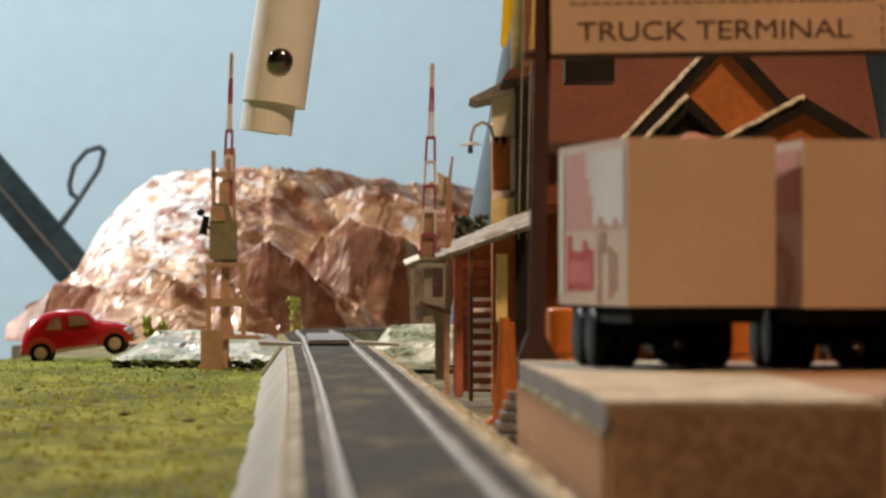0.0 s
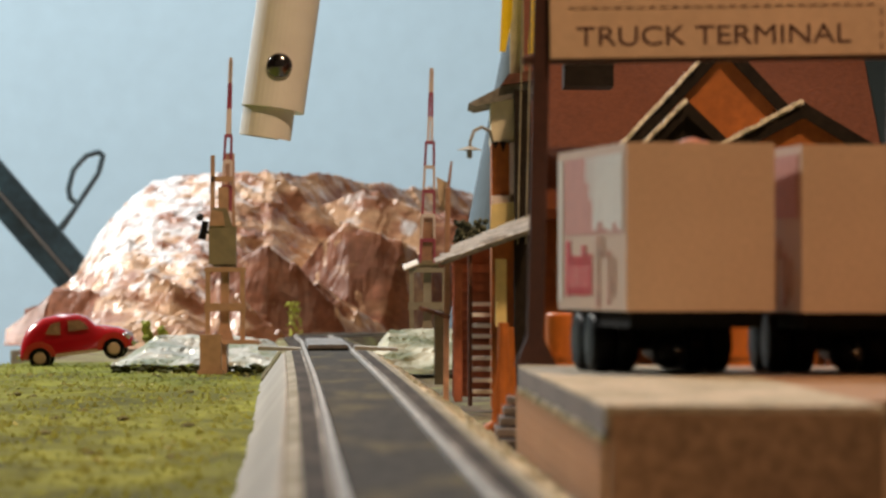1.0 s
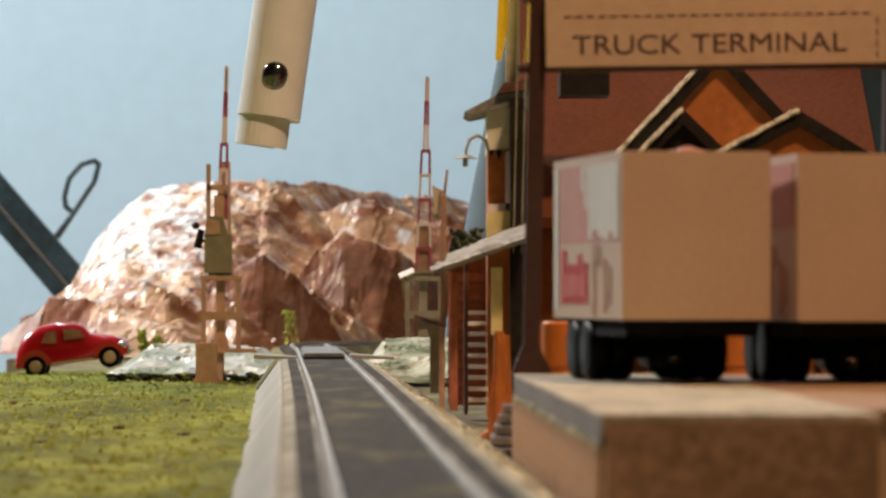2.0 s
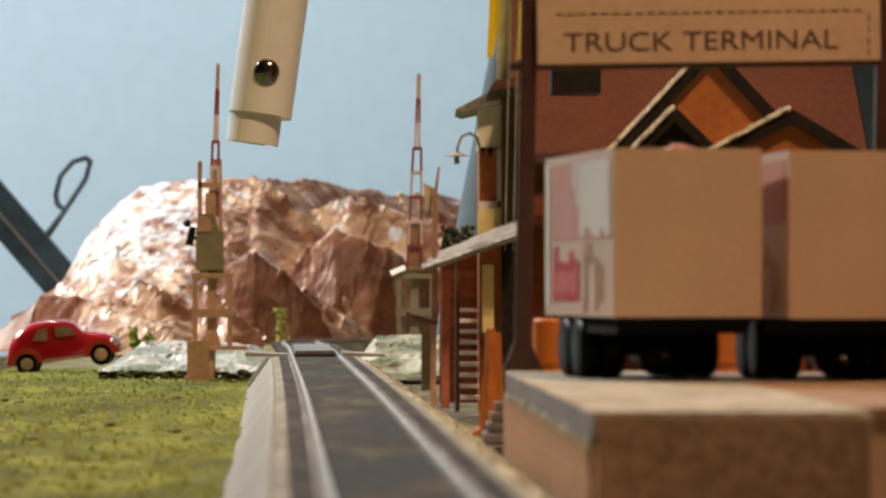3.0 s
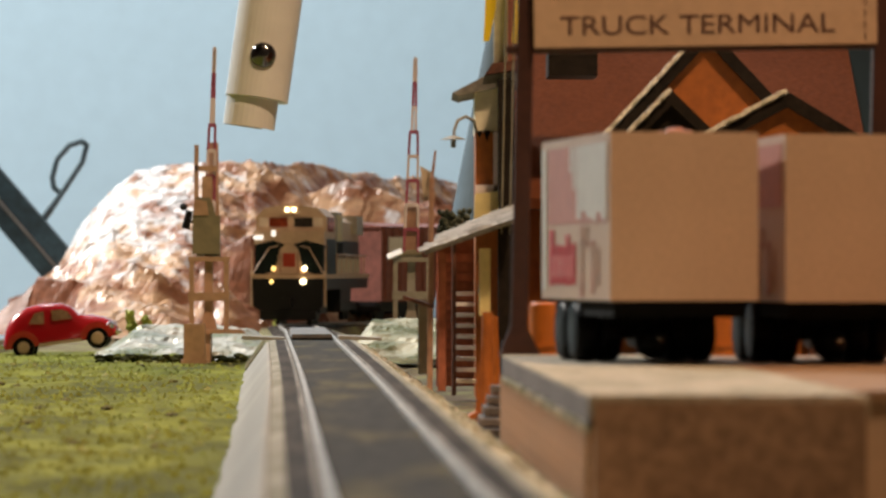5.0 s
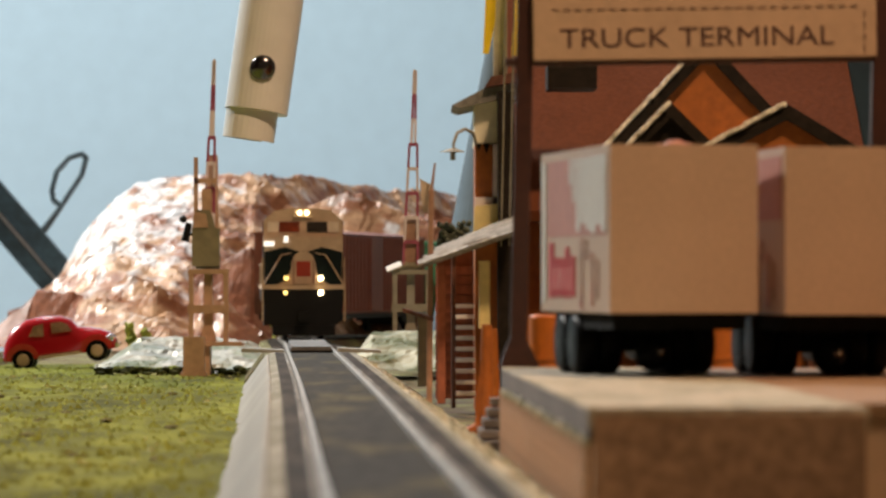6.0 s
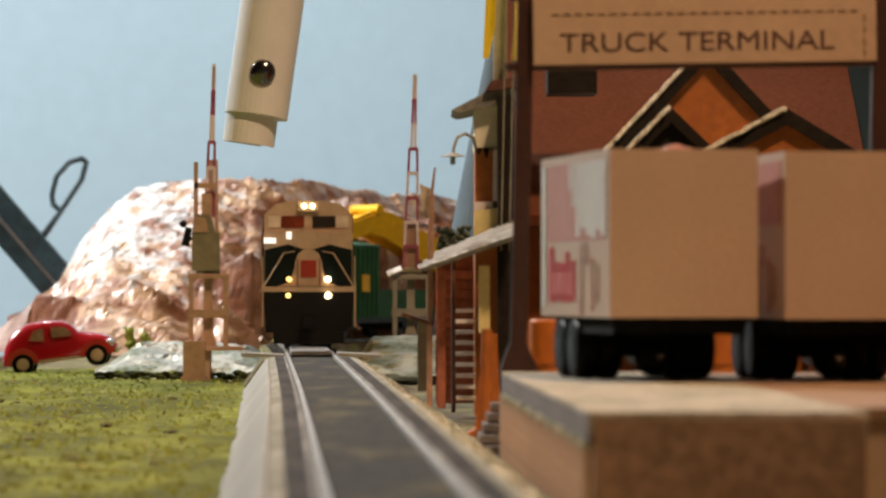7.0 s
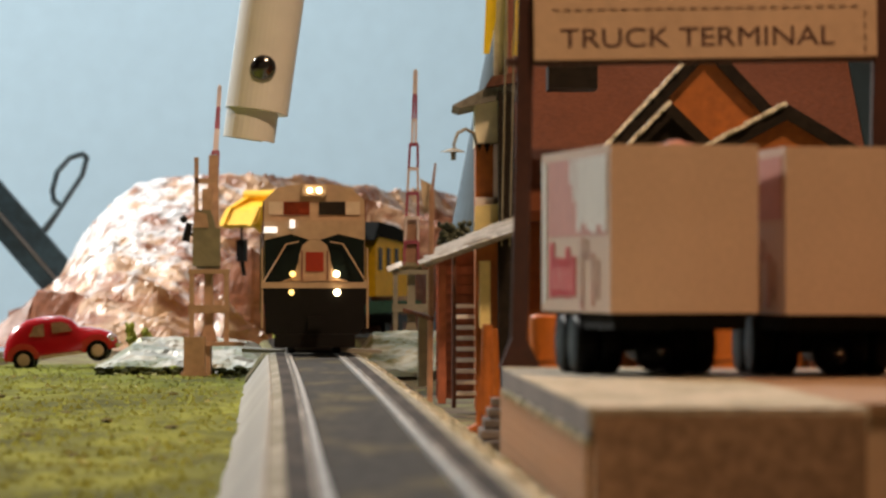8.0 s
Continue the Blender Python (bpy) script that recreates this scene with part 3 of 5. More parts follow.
def hill():
    """Crumpled brown paper over a frame, with sharp crests and creases."""
    bm = bm_new()
    nu, nv = 215, 230
    grid, dark_verts = [], set()
    for j in range(nv + 1):
        row = []
        for i in range(nu + 1):
            x, y = -240 + 430 * i / nu, 1955 + 2.05 * j
            foot = 1972 + max(0.0, x + 95) * 1.7 + 1.5 * max(0.0, -178 - x) + 5 * noisy(x, 0, 0.04, 2.2)
            back = 62 * min(1.0, max(0.0, (x + 135) / 35))
            q = (y - foot - back) / (200 - back)
            top = hill_top(x)
            wob = 3 * noisy(x, y, 0.03, 3.1) + 1.5 * noisy(x, y, 0.08, 5.2)
            rise = min(1.0, max(0.0, q)) ** 0.95 if q < 1 else max(0.0, 1 - ((q - 1) / 0.61) ** 2)
            z = GROUND + (top - GROUND) * rise
            xs, ys = x + wob, y + 4 * noisy(x, y, 0.05, 8.8)
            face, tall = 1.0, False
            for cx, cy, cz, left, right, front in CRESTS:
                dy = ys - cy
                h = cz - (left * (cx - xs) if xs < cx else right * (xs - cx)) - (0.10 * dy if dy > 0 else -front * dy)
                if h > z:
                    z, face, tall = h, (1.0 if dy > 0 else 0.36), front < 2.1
            skirt = min(1.0, max(0.0, (y - foot) / 16))
            z = GROUND + (z - GROUND) * skirt
            k = skirt * min(1.0, max(0.0, (top - GROUND) / 40)) * (1.0 if q < 1 else max(0.0, 1.6 - q))
            p = Vector((x, y, z))
            c = face * (2.6 * fold(p, 0.03, 4.2) + 2.0 * fold(p, 0.065, 9.1) + 1.1 * fold(p, 0.15, 2.7) + 0.6 * fold(p, 0.34, 5.5) - 2.0)
            c += (0.3 + 0.7 * face) * (1.5 * fold(Vector((0.62 * x + 0.78 * z, 0.25 * y, 0.3 * z)), 0.05, 3.7) + 0.8 * fold(Vector((0.62 * x + 0.78 * z, 0.3 * y, 0.4 * z)), 0.17, 7.9) - 0.9)
            row.append(bm.verts.new((x, y - 0.6 * k * c, max(z + 0.8 * k * c, GROUND - 0.8))))
            # crest fronts and left foot dark as painted shade; right end red-brown rock
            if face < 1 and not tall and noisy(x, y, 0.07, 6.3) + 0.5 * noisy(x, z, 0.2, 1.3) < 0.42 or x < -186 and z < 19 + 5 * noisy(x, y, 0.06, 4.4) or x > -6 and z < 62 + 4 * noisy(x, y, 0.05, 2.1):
                dark_verts.add(row[-1])
        grid.append(row)
    for j in range(nv):
        for i in range(nu):
            quad = (grid[j][i], grid[j][i + 1], grid[j + 1][i + 1], grid[j + 1][i])
            if max(v.co.z for v in quad) > GROUND + 0.05:
                bm.faces.new(quad).material_index = int(sum(v in dark_verts for v in quad) > 1)
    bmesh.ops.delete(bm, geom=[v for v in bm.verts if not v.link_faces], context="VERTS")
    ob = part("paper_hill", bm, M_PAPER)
    ob.data.materials.append(M_REDSHADE)
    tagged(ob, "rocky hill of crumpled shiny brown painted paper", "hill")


def foil(name, x0, x1, y0, y1, zf, zb, seed, label):
    bm = bm_new()
    nu, nv = 70, 36
    grid = []
    for j in range(nv + 1):
        row = []
        for i in range(nu + 1):
            a, b = i / nu, j / nv
            x, y = x0 + (x1 - x0) * a, y0 + (y1 - y0) * b
            edge = min(1.0, 5 * min(a, 1 - a) + 0.15)
            z = zf + (zb - zf) * min(1, b * 1.5) ** 0.8 * edge
            cr = 3.6 * ridged(x * 0.8, y * 0.6, 0.045, seed) + 1.5 * ridged(x * 0.7 + 0.4 * y, y, 0.10, seed + 3) + 0.5 * ridged(x, y, 0.26, seed + 6)
            row.append(bm.verts.new((x + 2 * noisy(y, x, 0.12, seed), y - cr, max(GROUND - 0.8, z + 0.7 * cr))))
        grid.append(row)
    for j in range(nv):
        for i in range(nu):
            bm.faces.new((grid[j][i], grid[j][i + 1], grid[j + 1][i + 1], grid[j + 1][i]))
    tagged(part(name, bm, M_FOILDULL if "verge" in name else M_FOIL), label, "foil")


# ---- crossing gates ----
def crossing_gate(name, x, y, frame_mat, lean, label, wide=2.1):
    g = thing(name, label, "crossing gate", mm(x, y, 0), group="crossing gates")
    bm = bm_new()
    box(bm, -4, 1, -4, 9, GROUND, 0.2), prism(bm, [(-8, 0.2), (14, 0.2), (13, 1.8), (-7, 1.8)], "y", -7, 7)
    part("base", bm, M_GATEWOOD, g, bevel=0.4)
    for u in (-6.2, 7.0):
        bm = bm_new()
        box(bm, u - 0.9, u + 0.9, -4, -1.5, 1.8, 29)
        part("upright", bm, frame_mat, g, bevel=0.2)
    for z, h in ((14.2, 1.6), (28.5, 0.9)):
        bm = bm_new()
        box(bm, -7.5, 8.2, -4.3, -1.4, z - h, z + h)
        part("crossbar", bm, frame_mat, g, bevel=0.2)
    bm = bm_new()
    prism(bm, [(-3, 1.8), (3.4, 1.8), (1.8, 8), (1.6, 30), (-1.4, 30), (-1.6, 8)], "y", -0.8, 3)
    part("mast", bm, frame_mat, g, bevel=0.3)
    arm = part("arm_stub", rod_bm((-4.5, 0, 31), (4.5, 0, 31), 1.5), M_GATEOLIVE, g)
    piv = new("arm")
    piv.parent, piv.matrix_basis = g, mm(0, 0, 31)
    # lattice arm, in sections of red and white, leaning a little
    L = 78.0
    for k in range(8):
        p, q = k / 8, (k + 1) / 8
        thin = 0.5 if k >= 5 else 1.0
        bm = bm_new()
        for side in (-1, 1):
            beam(bm, (wide * (1 - p * 0.75) * side * thin + lean * p, -1, L * p), (wide * (1 - q * 0.75) * side * thin + lean * q, -1, L * q), 0.75, 1.0)
        w = wide * (1 - q * 0.75) * thin
        box(bm, lean * q - w - 0.2, lean * q + w + 0.2, -1.5, -0.5, L * q - 0.9, L * q + 0.5)
        part("arm_section", bm, M_GATEWHITE if k % 2 else M_GATERED, piv, "white lattice section" if k % 2 else "red lattice section")
    return g, piv


def rod_bm(p, q, r, n=10):
    bm = bm_new()
    rod(bm, p, q, r, n=n)
    return bm


def left_gate_extras(g):
    bm = bm_new()
    box(bm, -5.8, 4.6, -5, 0, 30.5, 45), prism(bm, [(-5.8, 45), (3.0, 45), (1.0, 52), (-4.5, 52)], "y", -5, 0)
    part("motor_box", bm, M_GATEOLIVE, g, bevel=0.5)
    bm = bm_new()
    box(bm, -5.2, -3.6, -4, -2, 50, 72), box(bm, -5.2, 3.5, -4, -2, 62, 64), box(bm, -2.2, 1.6, -4, -2.4, 48, 60)
    part("upper_frame", bm, M_GATEWOOD, g, bevel=0.2)
    bm = bm_new()
    prism(bm, [(-0.6, 40), (4.0, 40), (3.6, 73), (0.0, 73)], "y", 1.2, 3.4)
    part("tan_column", bm, M_GATEWOOD, g, bevel=0.3)
    bm = bm_new()
    prism(bm, [(-5.6, 45.2), (0.4, 45.2), (-0.4, 50.4), (-5.0, 51.4)], "y", -5.6, -4.9)
    part("box_flap", bm, M_GATEWOOD, g, bevel=0.2)
    bm = bm_new()
    rod(bm, (-8.5, -4, 40), (-7, -4, 47), 1.6, 1.2), ball(bm, (-9.2, -4, 48.5), 1.5), rod(bm, (-8, -4, 44), (-5, -4, 42), 0.6)
    part("counterweight", bm, M_BLACK, g)
    bm = bm_new()
    box(bm, -8.5, -0.5, -16, -9.5, GROUND, 4), box(bm, -9.4, 0.4, -17, -9.4, GROUND, GROUND + 1.5)
    part("pedestal", bm, M_GATEWOOD, g, "tan square pedestal", bevel=0.4)


# ---- red car ----
def beetle():
    car = thing("toy_car", "small glossy red rounded toy car standing nose up", "car", mm(-150.3, 1576, GROUND + 1.6, 0, -7.6, 0) @ Matrix.Scale(1.04, 4))
    prof = [(-23, 5.0), (-22.6, 8.0), (-21.4, 11.6), (-19.6, 14.6), (-16.6, 17.3), (-12, 19.4), (-5.2, 20.0), (1.6, 19.2), (5.5, 17.4), (8.2, 14.0), (13, 13.2), (17.5, 11.9), (20.9, 10.0), (22.8, 7.0), (22.6, 3.6), (-22.6, 3.6)]
    bm = bm_new()
    n = 9
    rings = []
    for i in range(n + 1):
        t = -1 + 2 * i / n
        k = math.sqrt(max(0.0, 1 - abs(t) ** 3.2 * 0.75))
        ring = []
        for u, z in prof:
            zz = 3.6 + (z - 3.6) * k
            w = 7.9 if z < 12.5 else 7.9 - (z - 12.5) * 0.30
            ring.append(bm.verts.new((u * (0.9 + 0.1 * k), w * t, zz)))
        rings.append(ring)
    for a, b in zip(rings, rings[1:]):
        for i in range(len(prof)):
            bm.faces.new((a[i], a[(i + 1) % len(prof)], b[(i + 1) % len(prof)], b[i]))
    bm.faces.new(rings[0]), bm.faces.new(rings[-1][::-1])
    part("body", bm, M_RED, car, smooth=True)
    for side in (-1, 1):
        for x in (-14.6, 15.0):
            bm = bm_new()
            pts = [(x + 6.6 * math.cos(a), 4.0 + 6.2 * math.sin(a)) for a in [math.pi * i / 10 for i in range(11)]]
            inner = [(x + 4.6 * math.cos(a), 3.4 + 4.4 * math.sin(a)) for a in [math.pi * i / 10 for i in range(10, -1, -1)]]
            prism(bm, pts + inner, "y", side * 6.0, side * 9.6)
            part("fender", bm, M_RED, car, bevel=0.5)
            bm = bm_new()
            rod(bm, (x, side * 6.2, 3.6), (x, side * 9.2, 3.6), 4.2, n=20)
            w = part("wheel", bm, M_TYRE, car)
            bm = bm_new()
            rod(bm, (x, side * 9.1, 3.6), (x, side * 9.6, 3.6), 2.7, 1.9, n=16)
            part("hubcap", bm, M_CREAM, w, "pale hubcap")
        bm = bm_new()
        box(bm, -8.5, 8.5, side * 8.2, side * 9.4, 3.2, 4.4)
        part("running_board", bm, M_CREAM, car, "cream running board")
        for o in ([(-11.4, 12.6), (-5.4, 11.9), (-5.0, 16.9), (-8.8, 16.5)], [(-2.0, 12.7), (5.8, 12.7), (4.4, 15.4), (2.2, 16.7), (-2.0, 16.9)]):
            bm = bm_new()
            prism(bm, o, "y", side * 5.6, side * 7.5)
            part("side_window", bm, M_CARWIN, car, "red tinted side window")
    for x, z in ((23.0, 5.0), (-23.2, 5.0)):
        bm = bm_new()
        rod(bm, (x, -8, z), (x, 8, z), 0.8)
        part("bumper", bm, M_CHROME, car)
    for side in (-1, 1):
        bm = bm_new()
        ball(bm, (20.4, side * 7.2, 7.8), 1.7)
        part("headlamp", bm, M_CHROME, car)


# ---- trailers on the dock ----
def trailer(worn):
    """A box trailer; the worn one has lost its white ribbed panel."""
    t = thing("semi_trailer", "cream plastic box trailer with faded pink side panel" if worn else "cream plastic box trailer with red print and white ribbed side panel",
              "trailer", group="parked trailers")
    W, L, Z0, Z1 = 27.0, 62.0, 11.5, 41.5
    bm = bm_new()
    box(bm, 0, W, 0, L, Z0, Z1)
    part("body", bm, M_TRAILER, t, bevel=3.0, segments=8)
    if worn:
        bm = bm_new()
        box(bm, -0.25, 0.1, 2.6, 36, Z0 + 17, Z1 - 1.6)
        part("faded_panel", bm, M_PINKINK, t, "faded pink panel")
    else:
        bm = bm_new()
        box(bm, -0.12, 0.1, 2.6, 55.5, Z0 + 14, Z1 - 1.6)
        part("faded_panel", bm, M_PINKINK, t, "faded pink panel")
        # worn white ribs of uneven length
        for y, w, low in ((4.6, 3.6, 15.4), (8.9, 3.4, 14.2), (13.2, 3.8, 15.6), (17.6, 3.4, 15.0), (22.0, 3.6, 13.8), (26.4, 3.2, 15.2), (30.4, 2.0, 9.6), (33.6, 1.6, 6.4)):
            bm = bm_new()
            box(bm, -0.26, 0.1, y - w / 2, y + w / 2, Z1 - low, Z1 - 1.7)
            part("rib", bm, M_WHITE, t, "worn white rib")
    bm = bm_new()
    box(bm, -0.25, 0.1, 57.0, 60.0, Z0 + 1.6, Z1 - 1.6)
    part("edge_stripe", bm, M_WHITE, t, "white edge stripe")
    # a plain block print in red: upright bars of uneven height
    for y, w, lo, hi in ((51.5, 4.0, 2.6, 13.0), (46.2, 3.4, 2.8, 10.2), (41.4, 3.0, 2.8, 10.0), (36.8, 3.0, 2.6, 12.0), (31.6, 3.6, 2.8, 10.4), (24.0, 2.2, 0.6, 13.6), (20.2, 2.6, 9.6, 13.4), (14.6, 2.0, 1.2, 10.8), (10.2, 1.8, 2.6, 9.6)):
        bm = bm_new()
        box(bm, -0.28, 0.1, y - w / 2, y + w / 2, Z0 + lo, Z0 + hi)
        part("print_bar", bm, M_REDINK if y > 30 else M_PRINT, t, "faded red printed bar", bevel=0.15, segments=1)
    bm = bm_new()
    box(bm, -0.2, 0.1, 30, 53.8, Z0 + 4.2, Z0 + 8.2)
    part("print_band", bm, M_PRINT, t, "faded red printed band")
    bm = bm_new()
    box(bm, 1.5, W - 1.5, 4.0, L - 6, Z0 - 3.0, Z0)
    box(bm, 0.9, W - 0.9, 32.0, 54, 4.4, Z0 - 2.9)
    part("chassis", bm, M_MATTBLACK, t)
    for y in (35.0, 47.0):
        for x0 in (0.3, W - 9.1):
            for dx in (0, 4.5):
                bm = bm_new()
                rod(bm, (x0 + dx, y, 5.7), (x0 + dx + 4.3, y, 5.7), 5.7, n=24)
                w = part("wheel", bm, M_TYRE, t, bevel=1.3, segments=3)
                bm = bm_new()
                rod(bm, (x0 + dx - 0.15, y, 5.7), (x0 + dx + 4.45, y, 5.7), 2.4, n=14)
                part("hub", bm, M_BLACK, w)
        bm = bm_new()
        rod(bm, (2, y, 5.7), (W - 2, y, 5.7), 1.6)
        part("axle", bm, M_BLACK, t)
    bm = bm_new()
    ball(bm, (W / 2 + 1.4, 31, 3.7), 3.4), rod(bm, (W / 2 + 1.4, 31, 3.7), (W / 2 + 1.4, 46, 4.4), 2.2)
    diff = part("differential", bm, M_BLACK, t)
    bm = bm_new()
    ball(bm, (W / 2 + 2.2, 28.2, 4.2), 1.0, (1, 0.7, 1), 10, 8)
    part("hub_cover", bm, M_CHROME, diff, "shiny worn hub cover")
    # chrome beads added for the glints above the left tyres
    for x in (2.2, 3.6):
        bm = bm_new()
        ball(bm, (x + 0.4, 29.6, Z0 - 1.6), 0.5, u=8, v=6)
        part("tyre_glint", bm, M_CHROME, t)
    for x in (1.5, W - 9.5):
        bm = bm_new()
        box(bm, x, x + 8.0, 55.0, 55.7, 1.2, Z0 - 2)
        part("mudflap", bm, M_MATTBLACK, t)
    return t


DOCK_Z = 7.2


def dock():
    d = thing("loading_dock", "tan plastic loading dock with ribbed sides and grey rim", "loading dock", mm(22.1, 514, 0, 0, 0, 1.6))
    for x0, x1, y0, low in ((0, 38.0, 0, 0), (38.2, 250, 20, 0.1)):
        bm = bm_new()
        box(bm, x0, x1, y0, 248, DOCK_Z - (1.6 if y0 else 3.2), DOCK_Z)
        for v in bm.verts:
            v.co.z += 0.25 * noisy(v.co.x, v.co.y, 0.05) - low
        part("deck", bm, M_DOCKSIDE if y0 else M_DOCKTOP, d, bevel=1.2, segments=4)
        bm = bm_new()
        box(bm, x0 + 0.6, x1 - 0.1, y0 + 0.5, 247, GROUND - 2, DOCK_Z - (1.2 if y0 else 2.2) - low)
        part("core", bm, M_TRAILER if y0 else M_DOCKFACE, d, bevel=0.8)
    # panel added over the near end, its shade put into a darker brown
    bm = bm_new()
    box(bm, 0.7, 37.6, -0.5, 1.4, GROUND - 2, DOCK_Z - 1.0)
    part("shade_panel", bm, M_DOCKSHADE, d, "brown end panel darkened as shade", bevel=0.8, segments=4)
    bm = bm_new()
    rng = random.Random(21)
    for k in range(260):
        y = 2 + 243 * k / 260
        bmesh.ops.create_icosphere(bm, subdivisions=1, radius=rng.uniform(0.45, 0.95), matrix=Matrix.Translation((0.0, y, DOCK_Z - 4.6 + rng.uniform(-0.3, 0.3))))
    part("sand_bead", bm, M_GRIT, d, "ragged pale sand line", kind="stuff")
    bm = bm_new()
    box(bm, -0.1, 0.6, 1.0, 246, DOCK_Z - 4.4, DOCK_Z - 0.5)
    part("rim", bm, M_DOCKRIM, d, "grey rim band")
    rib = bm_new()
    box(rib, -0.45, 0.7, -0.9, 0.9, GROUND - 2, DOCK_Z - 4.4)
    me = mesh_of("rib", rib, M_DOCKFACE)
    for k in range(49):
        ob = new("rib", me)
        ob.parent, ob.matrix_basis = d, mm(0, 4 + 5 * k, 0)
    trailer(False).matrix_basis = mm(32.6, 672, DOCK_Z, 0, 0, 9.5)
    trailer(True).matrix_basis = mm(64.0, 676, DOCK_Z - 0.3, 0, 0, 6.5)


def terminal_sign():
    s = thing("terminal_sign", "cream truck terminal sign board on dark brown posts", "sign", mm(0, 762, 0))
    for x in (18.6, 90.2):
        bm = bm_new()
        box(bm, x - 1.7, x + 1.7, 0, 3.6, DOCK_Z - 0.2, 95, Matrix.Translation((x, 0, 7)) @ Euler((0, radians(1.2), 0)).to_matrix().to_4x4() @ Matrix.Translation((-x, 0, -7)))
        part("post", bm, M_POST, s, bevel=0.3)
        bm = bm_new()
        prism(bm, [(x - 4, DOCK_Z - 0.2), (x + 4.5, DOCK_Z - 0.2), (x + 1.6, 13), (x - 1.6, 13)], "y", -0.3, 4)
        part("foot", bm, M_POST, s, bevel=0.3)
    bm = bm_new()
    box(bm, 22.6, 91.4, -1.4, 0.4, 68.3, 82.5, pose(0, 0, 0, 0, -0.8, 0))
    b = part("board", bm, M_SIGN, s, bevel=0.15)
    text_mesh("lettering", "TRUCK TERMINAL", 5.5, M_LETTER, s, mm(54.4, -1.44, 73.2, 90, 0.0, 0) @ pose(0, 0, 0, 0, 0, 0.8), width=55, thick=0.05)
    dash = bm_new()
    box(dash, -0.75, 0.75, -0.12, 0.0, -0.13, 0.13)
    me = mesh_of("dash", dash, M_LETTER)
    for k in range(27):
        ob = new("dash", me)
        x = 26.0 + 2.3 * k
        ob.parent, ob.matrix_basis = s, mm(x, -1.4, 78.35 + x * 0.014, 0, -0.8, 0)
    for k in range(4):
        ob = new("dash", me)
        ob.parent, ob.matrix_basis = s, mm(88.0, -1.4, 78 - 2.3 * k, 0, 90, 0)
    bm = bm_new()
    box(bm, 17, 92, 0.5, 2.8, 67.4, 69.0, pose(0, 0, 0, 0, -0.8, 0)), box(bm, 17, 92, 0.5, 2.8, 81.8, 84)
    part("crossbeam", bm, M_POST, s, bevel=0.2)


# ---- station ----
def gable(parent, x0, xp, x1, zb, zp, y0, y1, wall_mat, thick):
    """A gabled front: wall, two roof slopes and rake boards."""
    bm = bm_new()
    prism(bm, [(x0 + 2, zb - 30), (x1 - 2, zb - 30), (x1 - 2, zb + 1), (xp, zp - thick), (x0 + 2, zb + 1)], "y", y0 + 1.6, y1)
    part("gable_wall", bm, wall_mat, parent)
    rng = random.Random(int(xp))
    chip = bm_new()
    box(chip, -1.2, 1.2, -1.8, 1.8, -0.2, 0.8)
    me = mesh_of("shingle", chip, M_RIDGELIT)
    for xa in (x0, x1):
        bm = bm_new()
        prism(bm, [(xa, zb), (xp, zp), (xp, zp - thick), (xa, zb - thick)], "y", y0, y1)
        # left slope coloured pale as if lit, right slope dark as if shaded
        part("roof_slope", bm, M_RIDGELIT if xa == x0 else M_RAKE, parent)
        bm = bm_new()
        prism(bm, [(xa, zb - 0.6), (xp, zp - 0.6), (xp, zp - thick - 2.6), (xa, zb - thick - 2.6)], "y", y0 - 0.5, y0 + 0.7)
        part("rake_board", bm, M_RAKE, parent)
        # ragged shingle ends along the rake
        n = int(math.hypot(xp - xa, zp - zb) / 1.9)
        fall = math.degrees(math.atan2(zp - zb, abs(xp - xa))) * (-1 if xa == x0 else 1)
        for k in range(n if xa == x0 else 0):
            for row in (0, 1):
                u = (k + 0.5 * row) / n
                ob = new("shingle", me)
                ob.parent = parent
                ob.matrix_basis = mm(xa + (xp - xa) * u, y0 + 0.6 + 2.8 * row + rng.uniform(-0.7, 0.5), zb + (zp - zb) * u + rng.uniform(-0.1, 0.25), 0, fall + rng.uniform(-9, 9), 0)


